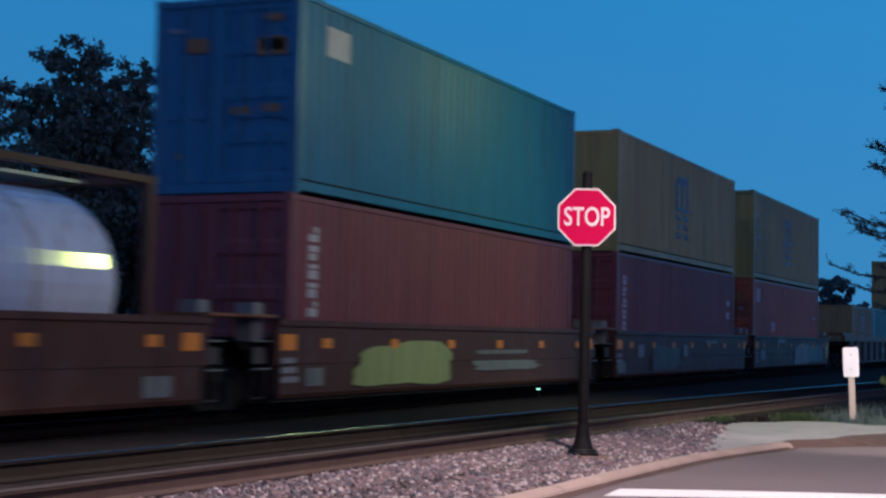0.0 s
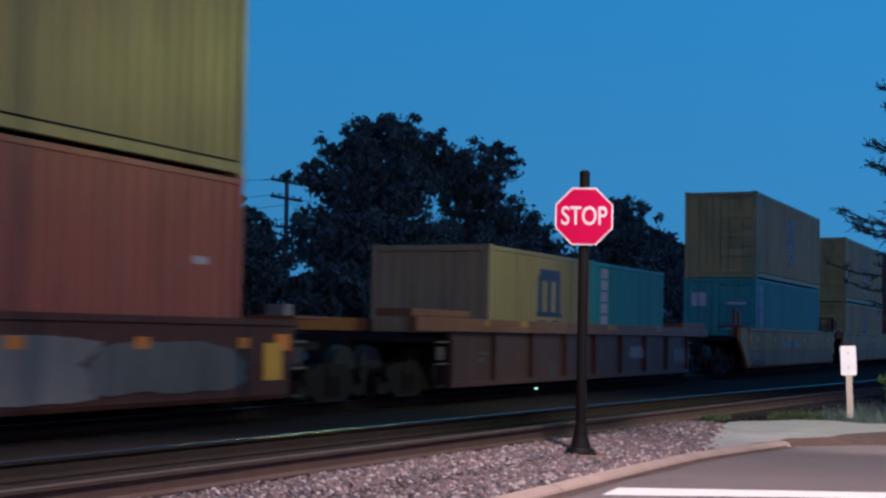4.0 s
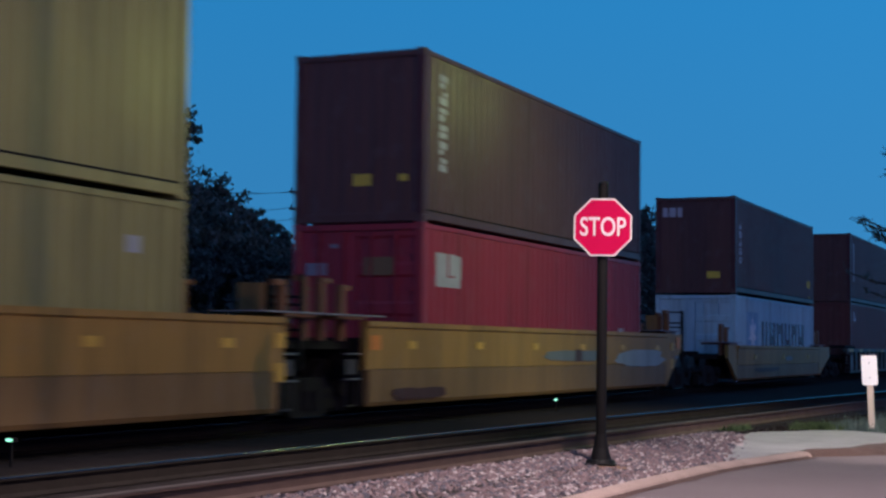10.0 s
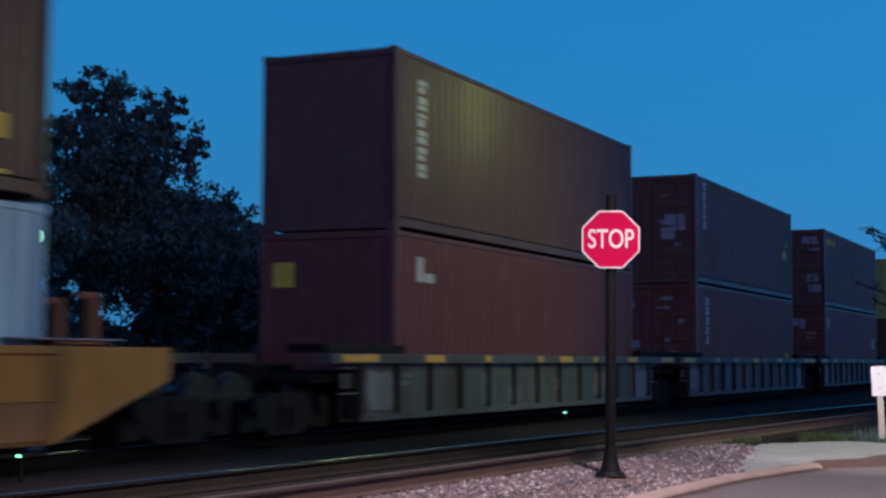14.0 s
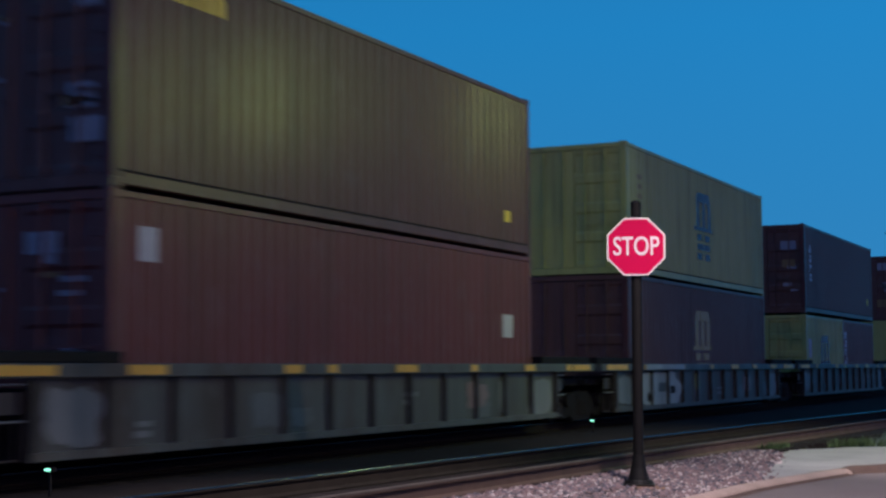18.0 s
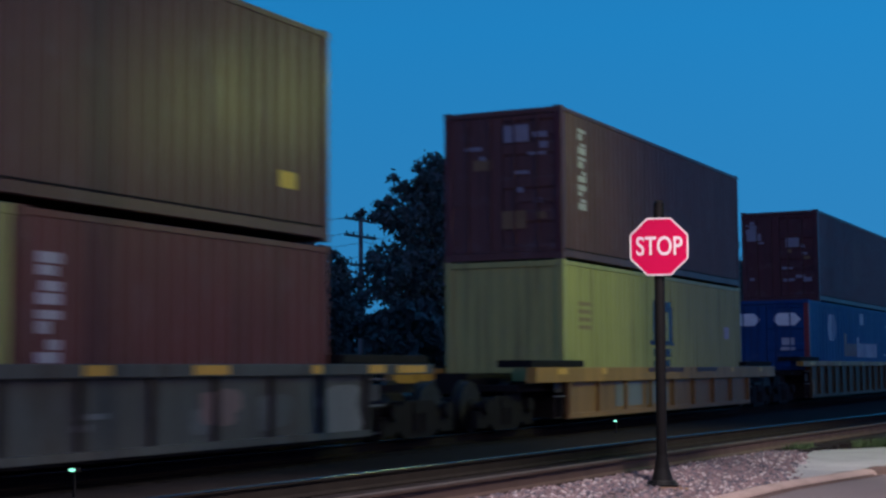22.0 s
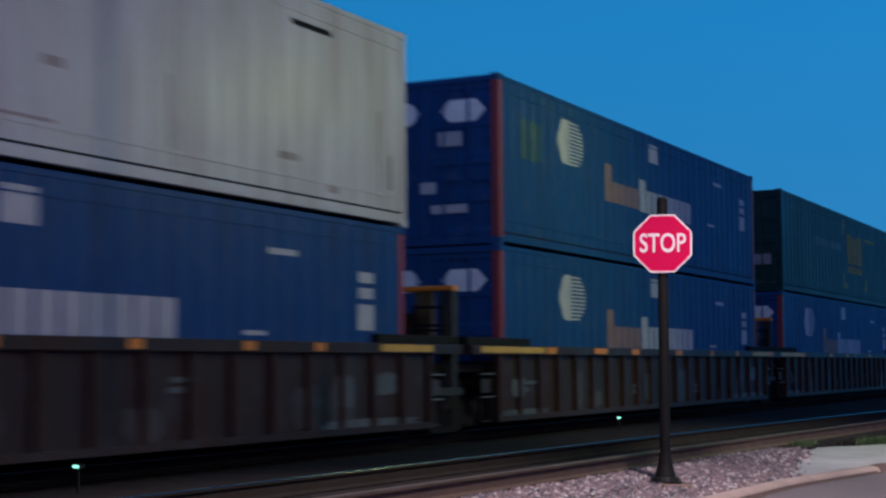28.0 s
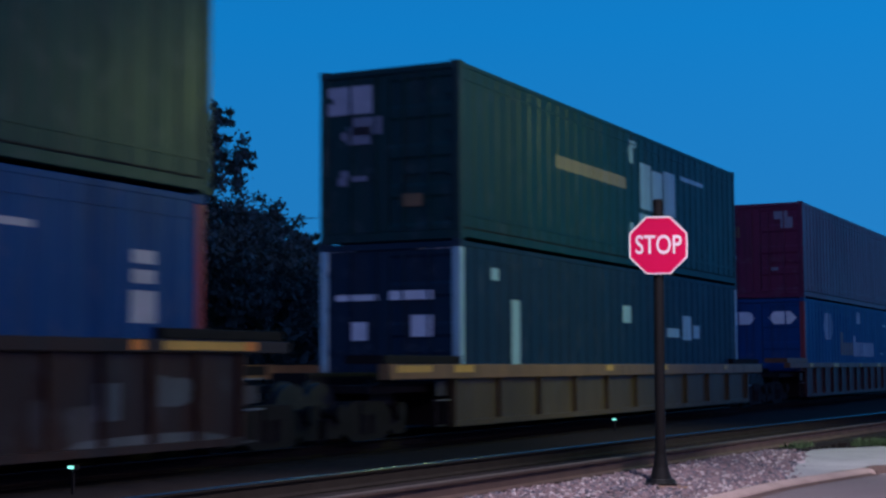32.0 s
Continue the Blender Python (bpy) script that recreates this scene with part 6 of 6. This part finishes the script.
wagon(BR, 18.6, -0.8, 13.0, -0.8, 13.0, 1.5, "smooth", M_CAR_BROWN, floor=0.126, trucks=(13.9,), marks=end_marks(-0.8, 13.0) + spots(-0.5, 13, 6, 0.83) + [("graffiti", 1.3, 5.2, 0.22, 0.95, M_GRAF), ("graffiti", 6.0, 9.6, 0.42, 0.62, M_GRAFW), ("graffiti", 6.2, 9.0, 0.72, 0.80, M_GRAFW), ("stencil_bar", 0.0, 0.5, 0.3, 0.55, M_GRAFW), ("stencil_bar", 12.0, 12.6, 0.3, 0.9, M_GRAFW)])
wagon(BR, 34.0, -0.8, 12.9, -0.8, 12.9, 1.5, "smooth", M_CAR_BROWN, trucks=(13.65,), marks=end_marks(-0.8, 12.9) + spots(-0.5, 12.8, 7, 0.83) + [("graffiti", 2.2, 5.0, 0.25, 0.9, M_CAR_GREY), ("stencil_bar", 5.2, 5.7, 0.6, 0.9, M_GRAFW), ("stencil_bar", 7.6, 9.0, 0.95, 1.03, M_GRAFW), ("stencil_bar", 1.0, 1.5, 0.6, 0.9, M_GRAFW), ("stencil_bar", -0.6, 0.0, 0.25, 0.5, M_GRAFW)])
wagon(BR, 49.0, -0.9, 13.25, -0.9, 13.25, 1.5, "smooth", M_CAR_BROWN, trucks=(15.1,), marks=end_marks(-0.8, 13.2) + spots(-0.5, 13, 6, 0.83) + [("graffiti", 5.8, 8.9, 0.2, 0.98, M_GRAFW), ("graffiti", 8.5, 12.0, 0.28, 0.92, M_FADED), ("graffiti", 1.1, 3.8, 0.6, 0.86, M_CAR_OCHRE_G), ("stencil_bar", 2.8, 4.2, 1.0, 1.15, M_GRAFW), ("stencil_bar", 0.0, 0.8, 0.45, 0.75, M_GRAFW), ("stencil_bar", 12.4, 12.9, 0.4, 0.9, M_REFY)])
wagon("sooty brown ribbed well wagon with a tawny top chord", 70.0, -2.2, 14.0, -3.8, 16.0, 1.62, "rib", M_CAR_BROWN, M_CAR_RUST, floor=0.166, trucks=(-3.2, 15.4), ribs=9, low=M_CAR_BROWN, ch=0.24, marks=stripes(-3.8, 16, 1.34, 5, 2, M_CAR_GOLD) + [("graffiti", 8.6, 10.1, 0.55, 0.85, M_GRAFW), ("graffiti", 12.6, 14.0, 0.4, 0.8, M_FADED)] + stencils(-2, 8, 3, 0.3, 0.8, 3, M_FADED, M_FADED_D))
GO = "ochre smooth-sided well wagon with darker lower sides"
for k, (s, f, tk) in enumerate(((93.8, -3.4, (-4.0, 15.6)), (112.8, -2.2, (15.6,)), (131.85, -2.4, (16.0,)))):
    mk = spots(-2.2, 14.2, 6, 1.0, M_REFY, 0.3, 0.12) + [("lettering_plate", 3.0 + k, 7.0 + k, 0.78, 1.0, M_GRAFW if k != 1 else M_MAROON)]
    if k != 1:
        mk += [("lettering_plate_gap", 4.9 + k, 5.3 + k, 0.77, 1.01, M_CAR_BROWN)]
    mk += [("graffiti", -1.6, 0.5, 0.2, 0.4, M_CAR_BROWN), ("reflector_end", -2.3, -1.95, 0.98, 1.2, M_REFL), ("reflector_end", 14.0, 14.25, 0.55, 0.8, M_REFY), ("reflector_end", 14.0, 14.25, 1.0, 1.2, M_REFY)]
    if k == 2:
        mk += [("graffiti", 9.6, 13.4, 0.62, 1.02, M_GRAFB), ("reflector_end", 14.5, 14.85, 1.04, 1.34, M_REFL), ("stencil_bar", 14.3, 14.7, 0.80, 0.88, M_GRAFW)]
    wagon(GO, s, f, 14.25 + (0.8 if k == 2 else 0), f, 14.25, 1.69, "smooth", M_CAR_GOLD, trucks=tk, low=M_CAR_GOLD_D, marks=mk, post=1, slope=((1.2, 0), (0, 0), (0, 1.4))[k])
wagon("ochre well wagon with a broad top chord", 153.66, -1.8, 14.2, -1.9, 14.0, 1.45, "smooth", M_CAR_GOLD, trucks=(-2.6, 14.9), low=M_CAR_GOLD_D, slope=(1.1, 2.1), floor=0.076, marks=spots(-0.5, 12, 3, 0.75, M_REFY) + [("lettering_plate", 6.0, 7.2, 0.7, 0.85, M_GRAFW), ("lettering_plate", 1.5, 5.0, 0.35, 0.5, M_CAR_BROWN)])
GR = "grey-green ribbed well wagon with yellow-striped top chord"
for k, s in enumerate((174.15, 191.9, 210.04, 227.76, 245.54)):
    last = k == 4
    mk = stripes(-2.4, 14.6, 1.13, 8, 30 + k) + [("reflector", -2.2, -1.2, 1.005, 1.11, M_REFY), ("reflector", 13.6, 14.5, 1.005, 1.11, M_REFY)] + stencils(-1.4, 13, 6, 0.3, 0.7, 40 + k) + [("faded_panel", -1.3, -0.3, 0.25, 0.9, M_GRAFW), ("faded_panel", 11.6, 12.75, 0.16, 0.86, M_GRAFW), ("graffiti", 8.95, 9.85, 0.4, 0.84, M_BLUSH)]
    if k == 3:
        mk += [("graffiti", 0.1, 3.4, 0.16, 0.98, M_GRAFB), ("chord_patch", 0.3, 3.15, 1.005, 1.12, M_GRAFB), ("graffiti", 2.4, 2.8, 0.44, 0.64, M_STEEL), ("graffiti", 1.5, 2.1, 0.5, 0.72, M_FADED), ("graffiti", 0.7, 1.0, 0.3, 0.5, M_STEEL), ("faded_panel", 4.35, 4.85, 0.5, 0.93, M_GRAF)]
    wagon(GR, s, -1.5, 12.95, -2.5, 14.75, 1.41, "rib", M_CAR_GREY, trucks=((-3.0,) if k == 0 else ()) + ((15.1,)), ribs=13, marks=mk, floor=0.136 if k == 4 else 0.19)
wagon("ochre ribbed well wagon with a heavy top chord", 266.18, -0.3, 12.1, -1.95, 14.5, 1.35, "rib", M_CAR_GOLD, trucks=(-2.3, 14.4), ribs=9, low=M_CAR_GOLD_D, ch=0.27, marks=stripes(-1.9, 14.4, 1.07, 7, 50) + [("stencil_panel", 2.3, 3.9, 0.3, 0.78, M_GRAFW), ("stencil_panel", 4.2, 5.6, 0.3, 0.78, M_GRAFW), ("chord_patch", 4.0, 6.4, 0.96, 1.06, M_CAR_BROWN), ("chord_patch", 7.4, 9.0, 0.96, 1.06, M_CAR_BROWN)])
wagon("ochre well wagon with a darker ribbed side", 285.7, -0.4, 17.0, -1.7, 17.8, 1.5, "rib", M_CAR_GOLD_D, trucks=(-2.4, 18.6), ribs=17, chord=M_CAR_GOLD, low=M_CAR_OCHRE_G, marks=stripes(-1.6, 17.6, 1.22, 6, 51) + [("faded_panel", -0.3, 0.2, 0.2, 0.7, M_CAR_GOLD)])
DK = "sooty dark ribbed well wagon with orange-striped top chord"
for k, s in enumerate((308.78, 328.26, 347.42)):
    mk = stripes(-1.4, 17.4, 1.38, 8, 60 + k, M_REFL) + [("reflector", -1.2, 1.4, 1.26, 1.36, M_REFY), ("reflector", 15.0, 16.6, 1.26, 1.36, M_REFY)] + stencils(-0.2, 16, 9, 0.3, 0.8, 70 + k, M_FADED, M_FADED_D) + [("faded_panel", 13.6, 16.4, 0.16, 0.34, M_FADED), ("faded_panel", -0.3, 1.9, 0.16, 0.32, M_FADED), ("faded_panel", 14.9, 15.7, 0.62, 0.98, M_FADED), ("faded_panel", 0.2, 0.8, 0.5, 0.85, M_FADED), ("stencil_bar", 14.0, 14.4, 0.5, 0.9, M_FADED)]
    wagon(DK, s, -0.4, 16.7, -1.5, 17.6, 1.66, "rib", M_CAR_DARK, trucks=((-2.2,) if k == 0 else ()) + (17.85,), ribs=21, marks=mk, post=1 if k < 2 else 0)
wagon("dark ochre well wagon with darker ribbed sides", 370.38, -0.5, 16.6, -2.7, 17.8, 1.38, "rib", M_CAR_GOLD_D, M_CAR_GOLD_D, trucks=(-2.6, 18.6), ribs=11, low=M_CAR_OCHRE_G, ch=0.22, marks=stripes(-2.0, 17.0, 1.1, 4, 80) + [("reflector", -2.5, -1.4, 0.98, 1.08, M_REFY)])
wagon("rust brown ribbed well wagon", 394.0, -0.5, 16.6, -2.7, 17.8, 1.42, "rib", M_CAR_RUST, trucks=(-2.6, 18.6), ribs=15, low=M_CAR_BROWN, marks=stripes(-2.0, 17.0, 1.14, 5, 81))


# ---- how the train runs ----
def motions():
    times = [4.0 * k for k in range(9)]
    for ob, s, z in MOVERS:
        walk(ob, [(t, pose(TRAIN_X, s - run(t), z)) for t in times])
    place = {ob.name: s for ob, s, z in MOVERS}
    for w, yy, parent, y in WHEELS:
        # turn while the wheel is near the view
        s = place[parent.name] + y
        t0 = min(31.9, max(0.0, (s - 48) / 10.9))
        t1 = min(32.0, max(0.1, (s - 9) / 10.9))
        rows = [(0.0, 0.0)] if t0 > 0 else []
        n = max(1, int((t1 - t0) / 0.05))
        rows += [(t0 + (t1 - t0) * k / n, -(run(t0 + (t1 - t0) * k / n) - run(t0)) / 0.42) for k in range(n + 1)]
        if t1 < 32.0:
            rows.append((32.0, rows[-1][1]))
        seen, keyed = set(), []
        for t, a in rows:
            if frame(t) not in seen:
                seen.add(frame(t))
                keyed.append((t, pose(0, yy, RAIL_Z + 0.42) @ Matrix.Rotation(-a, 4, "X")))
        walk(w, keyed)


motions()
